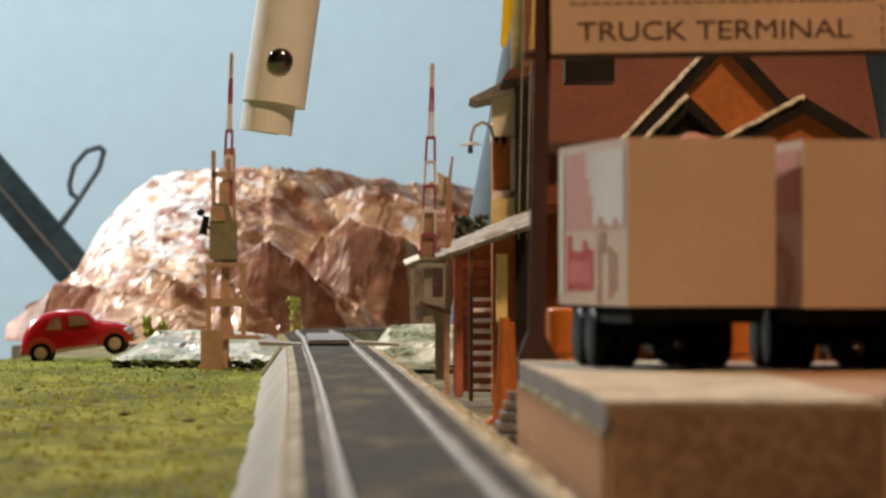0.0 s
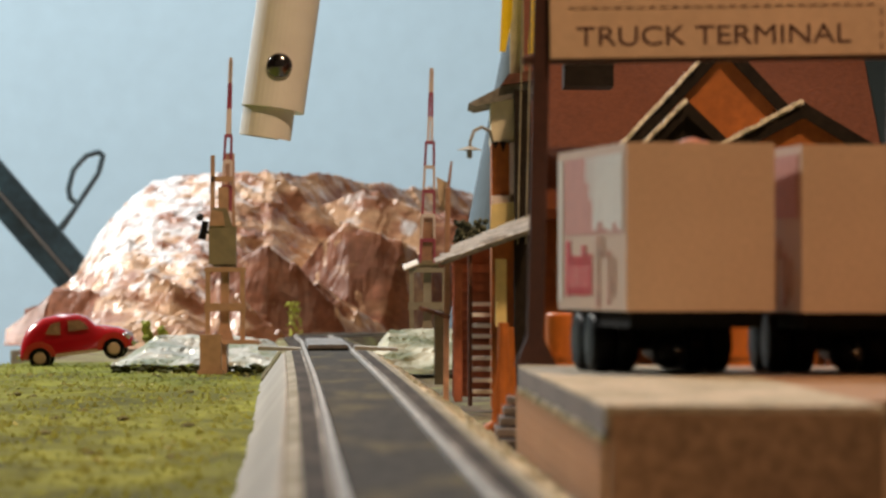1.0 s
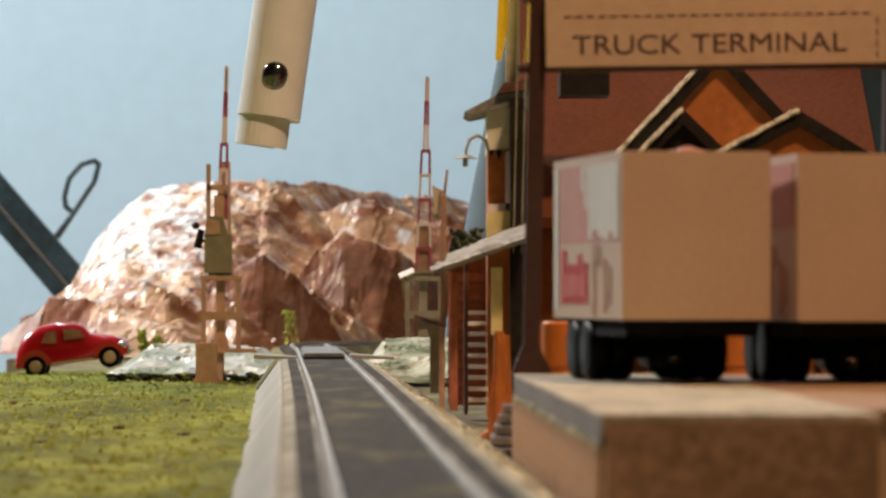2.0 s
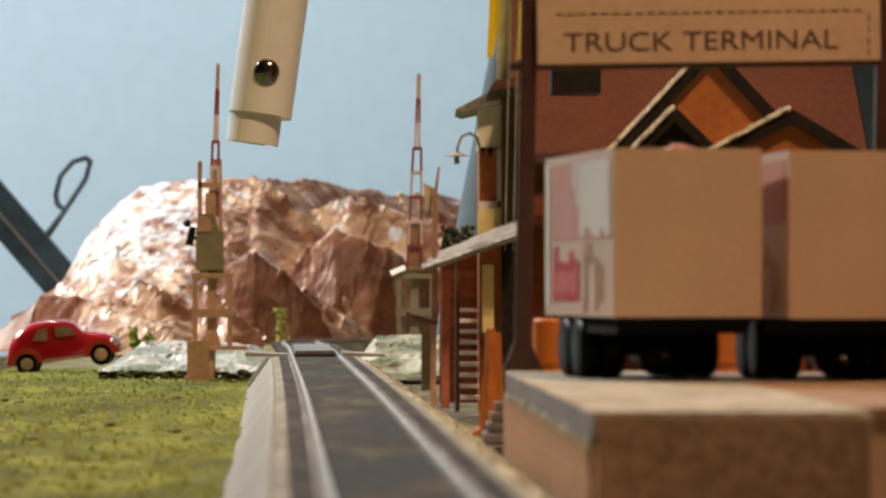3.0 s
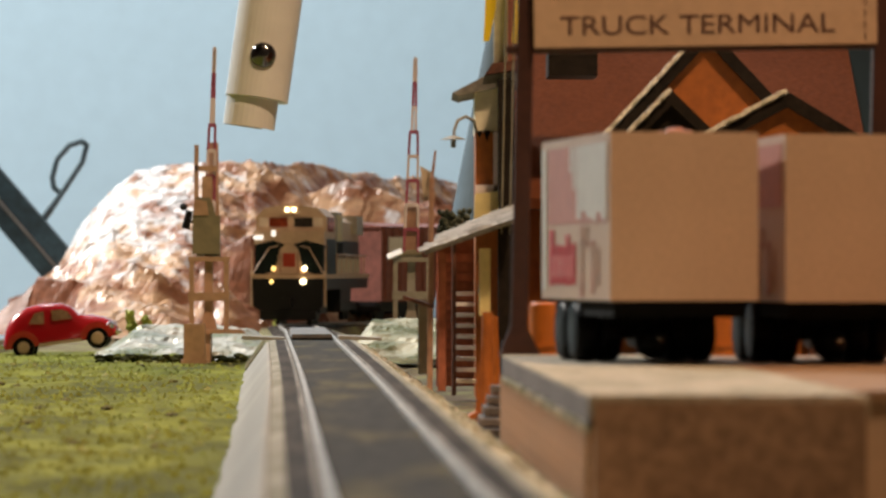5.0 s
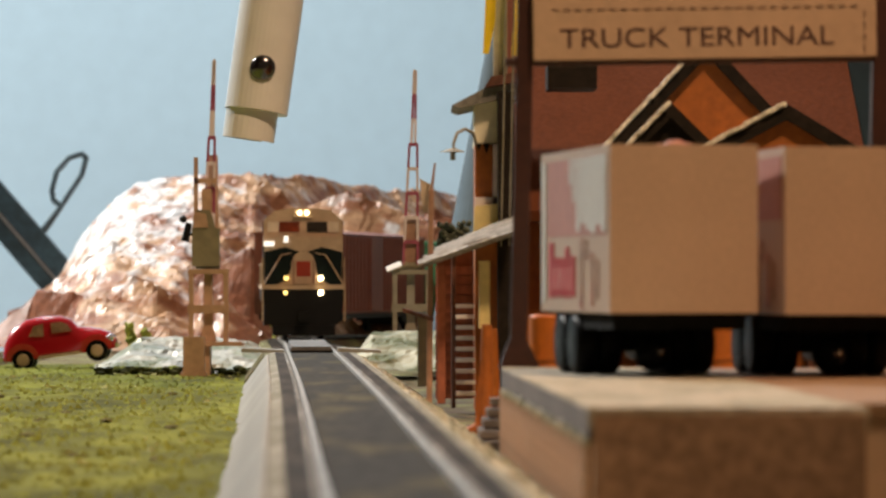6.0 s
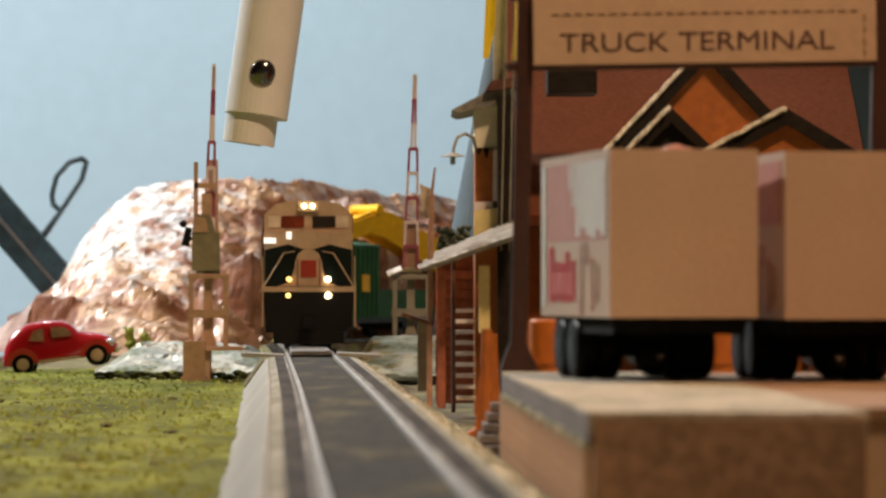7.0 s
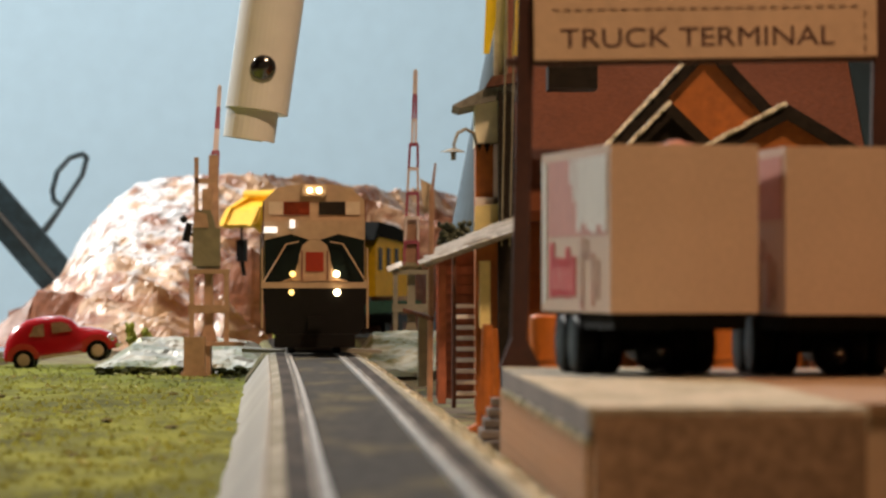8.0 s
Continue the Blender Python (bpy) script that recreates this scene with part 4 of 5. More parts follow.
def station():
    st = thing("station_building", "large orange station with brown hipped roof and gables", "building", mm(0, 0, 0))
    bm = bm_new()
    box(bm, 24, 190, 1060, 1180, GROUND, 52)
    part("wall", bm, M_ORANGE, st, bevel=0.4)
    bm = bm_new()
    prism(bm, [(1046, 44), (1180, 130), (1190, 130), (1190, 41), (1046, 41)], "x", 22, 124)
    part("main_roof", bm, M_ROOF, st)
    bm = bm_new()
    prism(bm, [(1046, 44), (1150, 110), (1190, 110), (1190, 41), (1046, 41)], "x", 124.2, 190)
    part("side_roof", bm, M_DKGREEN, st, "dark green side roof")
    gable(st, 47, 76.5, 106, 59, 90.5, 1030, 1080, M_ORANGE, 2.2)
    gable(st, 53.5, 64, 75, 60.5, 71.2, 990, 1050, M_RAKE, 1.4)
    gable(st, 73, 93.8, 112, 59.6, 70.6, 985, 1050, M_ORANGE, 1.6)
    bm = bm_new()
    box(bm, 33.5, 47, 1040, 1062, 77.5, 84)
    part("chimney", bm, M_RAKE, st)
    for x in (36, 60, 84, 108):
        bm = bm_new()
        box(bm, x - 1.5, x + 1.5, 1056, 1060, -2, 44)
        part("wall_post", bm, M_TIMBER, st, bevel=0.2)
    # corner tower seen edge on
    bm = bm_new()
    box(bm, 13.6, 24, 1040, 1075, GROUND, 62)
    part("corner_wall", bm, M_ORANGE, st, bevel=0.3)
    bm = bm_new()
    box(bm, 13.4, 24, 1038.5, 1076, 62, 75.5)
    part("cream_frieze", bm, M_FRIEZE, st, "cream frieze band")
    for k in range(5):
        bm = bm_new()
        x = 13.6 + k * 2.1
        prism(bm, [(x, 62.3), (x + 2.0, 62.3), (x + 1, 60.2 - (k % 2))], "y", 1037.8, 1038.6)
        part("scallop", bm, M_RAKE, st)
    bm = bm_new()
    prism(bm, [(7.2, 72.6), (16, 77.2), (26, 78.5), (26, 75.5), (9, 71.8)], "y", 1035.5, 1080)
    part("eave", bm, M_SHINGLE, st, bevel=0.2)
    bm = bm_new()
    prism(bm, [(16, 77.4), (25, 78.8), (25, 81.5), (18, 80.5)], "y", 1034, 1076)
    part("roof_ledge", bm, M_TIMBER, st)
    bm = bm_new()
    box(bm, 18.6, 22.4, 1040, 1046, 80, 150)
    part("chimney_shaft", bm, M_GATEGREY, st, "grey upright stack")
    bm = bm_new()
    box(bm, 19.6, 24, 1030, 1040, -4, 76)
    part("corner_post", bm, M_RAKE, st, bevel=0.3)
    bm = bm_new()
    box(bm, 18.4, 19.6, 1036, 1039, 40, 62), box(bm, 13.6, 22, 1036, 1039, 45, 47.5)
    part("corner_trim", bm, M_GATEWHITE, st)
    bm = bm_new()
    prism(bm, [(13, 36), (22, 38), (22, 46), (13.4, 45)], "y", 1034, 1040)
    part("yellow_panel", bm, M_YPAINT, st)
    for x0, x1 in ((22.4, 20.4), (24.6, 22.6)):
        bm = bm_new()
        rod(bm, (x0, 1026, 130), (x1, 1026, 34), 0.25, n=6)
        part("downpipe", bm, M_GATEOLIVE, st, "thin olive downpipe")
    # gooseneck lamp
    bm = bm_new()
    pts = [Vector((13.8, 1038, 62)), Vector((13, 1036, 65)), Vector((10.8, 1033, 66)), Vector((8.6, 1030, 64.8)), Vector((7.6, 1029, 62)), Vector((7.6, 1029, 60))]
    for a, b in zip(pts, pts[1:]):
        rod(bm, a, b, 0.45, n=6)
    rod(bm, (7.4, 1029, 59.6), (7.4, 1029, 60.6), 3.6, 0.8, n=14), rod(bm, (7.4, 1029, 57.4), (7.4, 1029, 59.7), 0.7, n=8)
    part("gooseneck_lamp", bm, M_GATEGREY, st, "small grey gooseneck wall lamp", smooth=False)
    # yellow signs high on the tower
    for x0, x1, a, b in ((16.2, 19.0, 86.5, 120), (24.0, 25.6, 86, 120)):
        bm = bm_new()
        prism(bm, [(x0 - 0.6, a), (x0 + 1.0, a), (x1, a + 9), (x1 + 0.6, b), (x0 + 1.0, b)], "y", 1032, 1034)
        part("yellow_sign", bm, M_SIGNYEL, st)
    # porch
    fl, fr, br, bl = Vector((-0.5, 1000, 29.3)), Vector((24, 1000, 38.0)), Vector((24, 1030, 41.4)), Vector((4.5, 1030, 33.4))
    bm = bm_new()
    lo = [bm.verts.new(p - Vector((0, 0, 1.2))) for p in (fl, fr, br, bl)]
    hi = [bm.verts.new(p) for p in (fl, fr, br, bl)]
    bm.faces.new(lo), bm.faces.new(hi[::-1])
    for k in range(4):
        bm.faces.new((lo[k], hi[k], hi[(k + 1) % 4], lo[(k + 1) % 4]))
    part("porch_roof", bm, M_SHINGLE, st)
    sh = bm_new()
    box(sh, -1.45, 1.45, -2.6, 2.6, 0, 0.45)
    me = mesh_of("shingle", sh, M_SHINGLE)
    rng = random.Random(12)
    across = math.degrees(math.atan2(8.4, 26))
    for j in range(7):
        for i in range(10):
            u, w = (i + 0.5 * (j % 2)) / 9.5, j / 6.6
            p = fl.lerp(fr, u).lerp(bl.lerp(br, u), w)
            ob = new("shingle", me)
            ob.parent, ob.matrix_basis = st, mm(p.x, p.y + rng.uniform(-0.6, 0.6), p.z + 0.3, 12 + rng.uniform(-2, 2), -across, rng.uniform(-3, 3))
    bm = bm_new()
    box(bm, 3, 13.4, 1058, 1061, -8, 33)
    part("porch_wall", bm, M_BRICK, st)
    board = bm_new()
    box(board, 0, 10.6, -0.6, 0.3, 0, 2.4)
    me = mesh_of("siding_board", board, M_BRICK)
    for k in range(14):
        ob = new("siding_board", me)
        ob.parent, ob.matrix_basis = st, mm(2.8, 1057.5, -8 + k * 2.65, 3, 0, 0)
    for x, y, z0, z1, w, m, lean in ((1.0, 1010, -8, 49, 1.5, M_POSTPINK, 0.5), (-0.6, 1030, -4, 16, 3.2, M_GATEOLIVE, 0.0), (15.6, 1008, 12, 30, 3.0, M_YPAINT, 0.0), (17.2, 1006, -8, 12, 4.4, M_ORANGE, 0.0), (4.2, 1012, -8, 29, 2.2, M_BRICK, 0)):
        bm = bm_new()
        if m is M_ORANGE:
            rod(bm, (x, y, z0), (x, y, z1), w * 0.62, w * 0.42, n=14)
        else:
            beam(bm, (x, y, z0), (x + lean, y, z1), w, w)
        part("porch_post", bm, m, st, bevel=0.25)
    for p, q, w in (((-6, 1012, 17), (2, 1008, 14.5), 1.0),):
        bm = bm_new()
        beam(bm, p, q, w, w)
        part("brace", bm, M_TIMBER, st)
    bm = bm_new()
    rod(bm, (1.4, 1010, 47), (2.5, 1010, 56), 0.5, 0.3, n=6)
    part("stick", bm, M_POSTPINK, st, "thin pale upright stick")
    bm = bm_new()
    prism(bm, [(-0.6, 43), (1.2, 43), (2.2, 50), (-1.6, 52), (-1.2, 48)], "y", 1013, 1014)
    part("pale_shard", bm, M_PALEWOOD, st, "pale splintered board end", bevel=0.15)
    step = bm_new()
    box(step, 0, 5.2, 0, 4, 0, 1.1)
    me = mesh_of("stair_tread", step, M_WHITE)
    for k in range(9):
        ob = new("stair_tread", me)
        ob.parent, ob.matrix_basis = st, mm(8.2, 1016 + k * 4.0, -6 + 2.9 * k, 0, 0, 0)
    # grey steps beside the dock
    g = thing("grey_steps", "grey weathered plastic steps beside the dock", "steps", mm(12.0, 800, 0))
    for k in range(5):
        bm = bm_new()
        box(bm, -1.5 + k * 0.9, 6, k * 6, 34, GROUND + k * 2.1, GROUND + (k + 1) * 2.1 - 0.5)
        part("step", bm, M_DOCKRIM, g, bevel=0.2)
    o = thing("orange_bracket", "orange plastic bracket at the station foot", "bracket", mm(0, 0, 0))
    bm = bm_new()
    rod(bm, (14, 880, GROUND), (14.2, 880, 14.5), 1.7, 1.2, n=12), beam(bm, (9.5, 878, GROUND + 0.8), (15.5, 882, GROUND + 4), 1.2, 1.2), beam(bm, (12.0, 880, GROUND), (13.6, 880, 6), 1.2, 1.6)
    part("leg", bm, M_ORANGE, o)
    drum = thing("orange_drum", "glossy orange plastic drum behind the sign post", "drum", mm(27.6, 850, GROUND), group="orange drums")
    bm = bm_new()
    rod(bm, (0, 0, 0), (0, 0, 28), 4.4, n=28)
    part("barrel", bm, M_DRUM, drum, bevel=0.8, segments=3)
    for z in (9, 18):
        bm = bm_new()
        rod(bm, (0, 0, z), (0, 0, z + 0.9), 4.65, n=28)
        part("hoop", bm, M_DRUM, drum)
    copy_thing(drum, mm(66.3, 850, GROUND))
    tb = thing("station_tower", "tall smooth tapering blue grey tower behind the station", "tower", mm(31, 1540, 0))
    bm = bm_new()
    rod(bm, (0, 0, GROUND), (0, 0, 142), 32, 2, n=40)
    part("shaft", bm, M_BLUEGREY, tb)
    bush = thing("dark_bush", "dark green model bush beside the station", "bush", mm(7.6, 1037, 37.2) @ Matrix.Scale(0.62, 4))
    bm = bm_new()
    rng = random.Random(3)
    for k in range(190):
        a, b, r = rng.uniform(0, 6.28), rng.uniform(-1, 1), rng.uniform(2, 6.2)
        c = Vector((r * math.cos(a) * 1.2, r * math.sin(a), r * b))
        bmesh.ops.create_icosphere(bm, subdivisions=1, radius=rng.uniform(0.8, 1.6), matrix=Matrix.Translation(c))
    part("foliage", bm, M_BUSH, bush, smooth=True)
    bm = bm_new()
    rod(bm, (0, 0, -76), (0, 0, 0), 1.0)
    part("trunk", bm, M_TIMBER, bush)


# ---- things at the back and above ----
def hanging_tube():
    t = thing("ivory_tube", "ivory plastic tube with a black dome screw hanging overhead", "tube", mm(-55.7, 1250, 80.5, 0, 8.0, 0))
    bm = bm_new()
    rod(bm, (0, 0, 0), (0, 0, 2450), 10.4, n=40)
    for v in bm.verts:
        if v.co.z < 1:
            v.co.z += -0.06 * v.co.y
    part("outer_tube", bm, M_IVORY, t, smooth=False)
    bm = bm_new()
    outl = [(8.6 * math.cos(a), 8.6 * math.sin(a)) for a in [math.pi * (0.62 + 1.76 * i / 26) for i in range(27)]]
    turn = Matrix.Rotation(radians(-50), 2)
    inn = [(7.2 * math.cos(a), 7.2 * math.sin(a)) for a in [math.pi * (0.62 + 1.76 * i / 26) for i in range(26, -1, -1)]]
    vs = prism(bm, [((turn @ Vector(p)).x - 1.3, (turn @ Vector(p)).y) for p in outl + inn], "z", -9.4, 1)
    part("inner_sleeve", bm, M_IVORY, t)
    bm = bm_new()
    ball(bm, (0.6, -10.0, 14.2), 4.2, (1, 0.62, 1), 20, 12)
    part("dome_screw", bm, M_DOME, t, "black dome headed screw", smooth=True)


def iron_stand():
    s = thing("iron_stand", "black twin bar stand with a bent wire handle", "stand", mm(0, 2420, 0))
    a, b = Vector((-352, 0, 173)), Vector((-193.5, 0, GROUND))
    n = Vector((0.737, 0, 0.675))
    for off, w in ((0.6, 12.5), (-13.2, 10)):
        bm = bm_new()
        beam(bm, a + n * off, b + n * off, 12, w)
        part("bar", bm, M_IRON, s, bevel=1.0)
    bm = bm_new()
    beam(bm, a - n * 6.9, b - n * 6.9, 15, 1.6)
    part("bright_edge", bm, M_STEEL, s)
    bm = bm_new()
    pts = [(-242, 0, 58), (-219, 0, 93), (-216, 0, 104), (-219, 0, 106.5), (-227, 0, 104), (-235, 0, 95), (-238, 0, 83), (-237, 0, 77), (-232, 0, 73), (-246, 0, 55)]
    for p, q in zip(pts, pts[1:]):
        rod(bm, p, q, 1.7, n=8)
    for p in pts:
        ball(bm, p, 1.7, u=8, v=6)
    part("wire_handle", bm, M_IRON, s)


def weed(x, y, z, h, seed):
    w = thing("weed", "small light green weed sprig", "plant", mm(x, y, z), group="weeds")
    rng = random.Random(seed)
    bm = bm_new()
    rod(bm, (0, 0, 0), (-h * 0.15, 0, h), 0.35, 0.15, n=5)
    part("stem", bm, M_LEAFGREEN, w)
    bm = bm_new()
    for k in range(100):
        t = rng.random()
        c = Vector((-h * 0.15 * t + rng.uniform(-1, 1) * h * 0.16, rng.uniform(-2, 2), h * t))
        m = Matrix.Translation(c) @ Euler((rng.random() * 6, rng.random() * 6, rng.random() * 6)).to_matrix().to_4x4() @ Matrix.Diagonal((1, 0.55, 0.15, 1))
        bmesh.ops.create_icosphere(bm, subdivisions=1, radius=rng.uniform(0.8, 2.0), matrix=m)
    part("leaves", bm, M_LEAFGREEN, w)


# ---- train: each vehicle's nose is its origin, its body runs along +y ----
def truck_parts(t, y, n=2, z=0.0):
    bm = bm_new()
    box(bm, -13, 13, y - 17, y + 17, 5.5, 10)
    part("truck_frame", bm, M_BLACK, t, bevel=0.6)
    for k in range(n):
        bm = bm_new()
        yy = y + (k - (n - 1) / 2) * (24 / max(1, n - 1))
        rod(bm, (-9, yy, 5.4), (-6.6, yy, 5.4), 5.2, n=16), rod(bm, (6.6, yy, 5.4), (9, yy, 5.4), 5.2, n=16), rod(bm, (-9, yy, 5.4), (9, yy, 5.4), 1.2, n=8)
        part("wheelset", bm, M_BLACK, t)


def locomotive():
    t = thing("diesel_locomotive", "dark green and cream model diesel locomotive with lit headlights", "locomotive")
    bm = bm_new()
    box(bm, -17.5, 17.5, 4, 236, 17, 22.4)
    part("frame", bm, M_BLACK, t, bevel=0.4)
    bm = bm_new()
    box(bm, -18, 18, 3.2, 237, 22.4, 24.4)
    part("walkway", bm, M_CREAM, t, "cream walkway edge", bevel=0.3)
    bm = bm_new()
    prism(bm, [(-17, 22.2), (17, 22.2), (16.5, 9), (11, 5), (-11, 5), (-16.5, 9)], "y", 3.5, 8)
    part("pilot", bm, M_BLACK, t, bevel=0.5)
    bm = bm_new()
    prism(bm, [(3, 2.6), (3, 7), (10, 9), (10, 2.6)], "x", -13.5, 13.5)
    part("plough", bm, M_BLACK, t)
    bm = bm_new()
    box(bm, -2.2, 2.2, -3, 6, 9, 13)
    part("coupler", bm, M_BLACK, t, bevel=0.4)
    # nose: a wide rounded hood
    bm = bm_new()
    prism(bm, [(-16.6, 24.4), (16.6, 24.4), (16.6, 39.5), (14, 41.4), (0, 40.5), (-14, 41.4), (-16.6, 39.5)], "y", 9, 34)
    part("nose", bm, M_DKGREEN, t, bevel=0.8, segments=2)
    bm = bm_new()
    prism(bm, [(-11.5, 24.6), (-7.2, 26.2), (-4.6, 33.5), (-2.6, 38.2), (2.6, 38.2), (4.6, 33.5), (7.2, 26.2), (11.5, 24.6)], "y", 8.4, 9.2)
    part("nose_chevron", bm, M_CREAM, t, "cream chevron")
    bm = bm_new()
    prism(bm, [(-5.6, 24.8), (5.6, 24.8), (5.2, 33.5), (4.0, 37.0), (1.8, 38.6), (-1.8, 38.6), (-4.0, 37.0), (-5.2, 33.5)], "y", 8.0, 8.6)
    door = part("nose_door", bm, M_CREAM, t, bevel=0.2)
    bm = bm_new()
    box(bm, -3.0, 3.0, 7.7, 8.05, 28, 34.5)
    part("herald", bm, M_HERALD, door, "red square herald")
    bm = bm_new()
    box(bm, -4.5, -4.0, 7.8, 8.5, 25, 35), box(bm, 4.0, 4.5, 7.8, 8.5, 25, 35)
    part("door_edge", bm, M_BOXCAR, door)
    bm = bm_new()
    prism(bm, [(-16.9, 38.5), (-16.9, 45), (16.9, 45), (16.9, 38.5), (8, 40.6), (2, 38.7), (-2, 38.7), (-8, 40.6)], "y", 8.8, 32)
    part("nose_top", bm, M_CREAM, t, "cream nose top", bevel=0.5)
    # cab
    bm = bm_new()
    prism(bm, [(-17, 24.4), (17, 24.4), (17, 52), (12.5, 56.3), (5, 57.6), (-5, 57.6), (-12.5, 56.3), (-17, 52)], "y", 17, 62)
    part("cab", bm, M_CREAM, t, bevel=0.6)
    for x0, x1, m in ((-15.4, -10.6, M_PALEWIN), (-10.4, -1.6, M_REDWIN), (1.6, 10.4, M_GLASSY), (10.6, 15.4, M_PALEWIN)):
        bm = bm_new()
        box(bm, x0, x1, 16.5, 17.1, 47.2, 51.6)
        part("windshield", bm, m, t, bevel=0.2)
    for y0, y1 in ((24, 36), (40, 52)):
        for x in (-17.2, 17.2):
            bm = bm_new()
            box(bm, x - 0.3, x + 0.3, y0, y1, 45, 52)
            part("cab_window", bm, M_REDWIN, t)
    bm = bm_new()
    box(bm, -17.3, 17.3, 17.6, 61.6, 24.4, 41.5)
    part("cab_lower_side", bm, M_DKGREEN, t, "dark green lower cab side")
    bm = bm_new()
    box(bm, -4.2, 4.2, 15.4, 20, 53.6, 57.2)
    hb = part("headlight_box", bm, M_CREAM, t, bevel=0.5)
    lamps = [(-1.6, 55.4, 15.2, 0.9, M_LIGHT), (1.6, 55.4, 15.2, 0.9, M_LIGHT), (-7.4, 27.2, 8.2, 1.0, M_LIGHTDIM), (7.4, 27.2, 8.2, 1.1, M_LIGHT),
             (-7.8, 21.0, 3.2, 0.95, M_LIGHTDIM), (7.4, 21.0, 3.2, 1.2, M_LIGHT)]
    for x, z, y, r, m in lamps:
        bm = bm_new()
        rod(bm, (x, y - 0.9, z), (x, y + 0.6, z), r, n=16)
        part("headlight", bm, m, t, "lit round headlight")
    # handrails
    for s in (-1, 1):
        bm = bm_new()
        rod(bm, (s * 17.4, 4, 24), (s * 9.5, 7.8, 37.2), 0.3, n=6), rod(bm, (s * 9.5, 7.8, 37.2), (s * 5.2, 7.8, 38), 0.25, n=6)
        rod(bm, (s * 17.6, 4, 9), (s * 17.6, 4, 26), 0.45, n=6), rod(bm, (s * 17.6, 7, 9), (s * 17.6, 7, 36), 0.35, n=6)
        rod(bm, (s * 17.4, 66, 34), (s * 17.4, 232, 34), 0.4, n=6)
        for y in range(66, 233, 24):
            rod(bm, (s * 17.4, y, 24), (s * 17.4, y, 34), 0.4, n=6)
        part("handrail", bm, M_CREAM, t, "thin cream handrail")
    # lamp glints on the nose, given as two small glowing blocks
    bm = bm_new()
    box(bm, -17.0, -12.6, 7.6, 9.6, 41.0, 43.0)
    part("corner_glint", bm, M_GLINTGLOW, t, "white glint made to glow")
    bm = bm_new()
    box(bm, -8.4, -6.6, 8.0, 9.0, 42.6, 45.4)
    part("nose_glint", bm, M_GLINTGLOW, t, "small glint made to glow")
    # long hood
    bm = bm_new()
    prism(bm, [(-13, 24.4), (13, 24.4), (13, 51), (9, 54), (-9, 54), (-13, 51)], "y", 62, 230)
    hood = part("long_hood", bm, M_CREAM, t, bevel=0.4)
    bm = bm_new()
    box(bm, -13.25, 13.25, 62.2, 229.8, 32.6, 41.5)
    part("green_band", bm, M_DKGREEN, hood)
    for y0 in range(76, 226, 19):
        bm = bm_new()
        box(bm, -13.3, 13.3, y0, y0 + 18.2, 25, 32.4)
        part("hood_door", bm, M_HOODPALE, hood, "pale olive hood door", bevel=0.25, segments=1)
    bm = bm_new()
    prism(bm, [(62.1, 24.4), (78, 24.4), (72, 28), (71, 33), (71, 41.4), (62.1, 41.4)], "x", -15.4, 15.4)
    part("green_panel", bm, M_DKGREEN, hood)
    bm = bm_new()
    box(bm, -15.5, 15.5, 84, 112, 34, 55.2)
    blower = part("blower_housing", bm, M_HOODBLUE, t, "blue grey ribbed blower housing", bevel=0.6)
    for s in (-1, 1):
        for k in range(6):
            bm = bm_new()
            box(bm, s * 15.7 - 0.3, s * 15.7 + 0.3, 86 + 4.4 * k, 88 + 4.4 * k, 41, 54)
            part("rib", bm, M_HOODPALE, blower)
        bm = bm_new()
        box(bm, s * 15.6 - 0.3, s * 15.6 + 0.3, 84.5, 111.5, 34.3, 40.5)
        part("intake_grille", bm, M_MATTBLACK, blower)
    bm = bm_new()
    box(bm, -15.8, 15.8, 190, 226, 45, 55)
    part("radiator", bm, M_GATEGREY, t, bevel=0.6)
    for y in (140, 158, 176):
        bm = bm_new()
        rod(bm, (0, y, 53.8), (0, y, 55.6), 7, n=20)
        part("roof_fan", bm, M_GATEGREY, t)
    bm = bm_new()
    prism(bm, [(-16.5, 6), (16.5, 6), (16.5, 17), (-16.5, 17)], "y", 92, 148)
    part("fuel_tank", bm, M_BLACK, t, bevel=1.5)
    truck_parts(t, 42, 3), truck_parts(t, 200, 3)
    return t, 42, 200


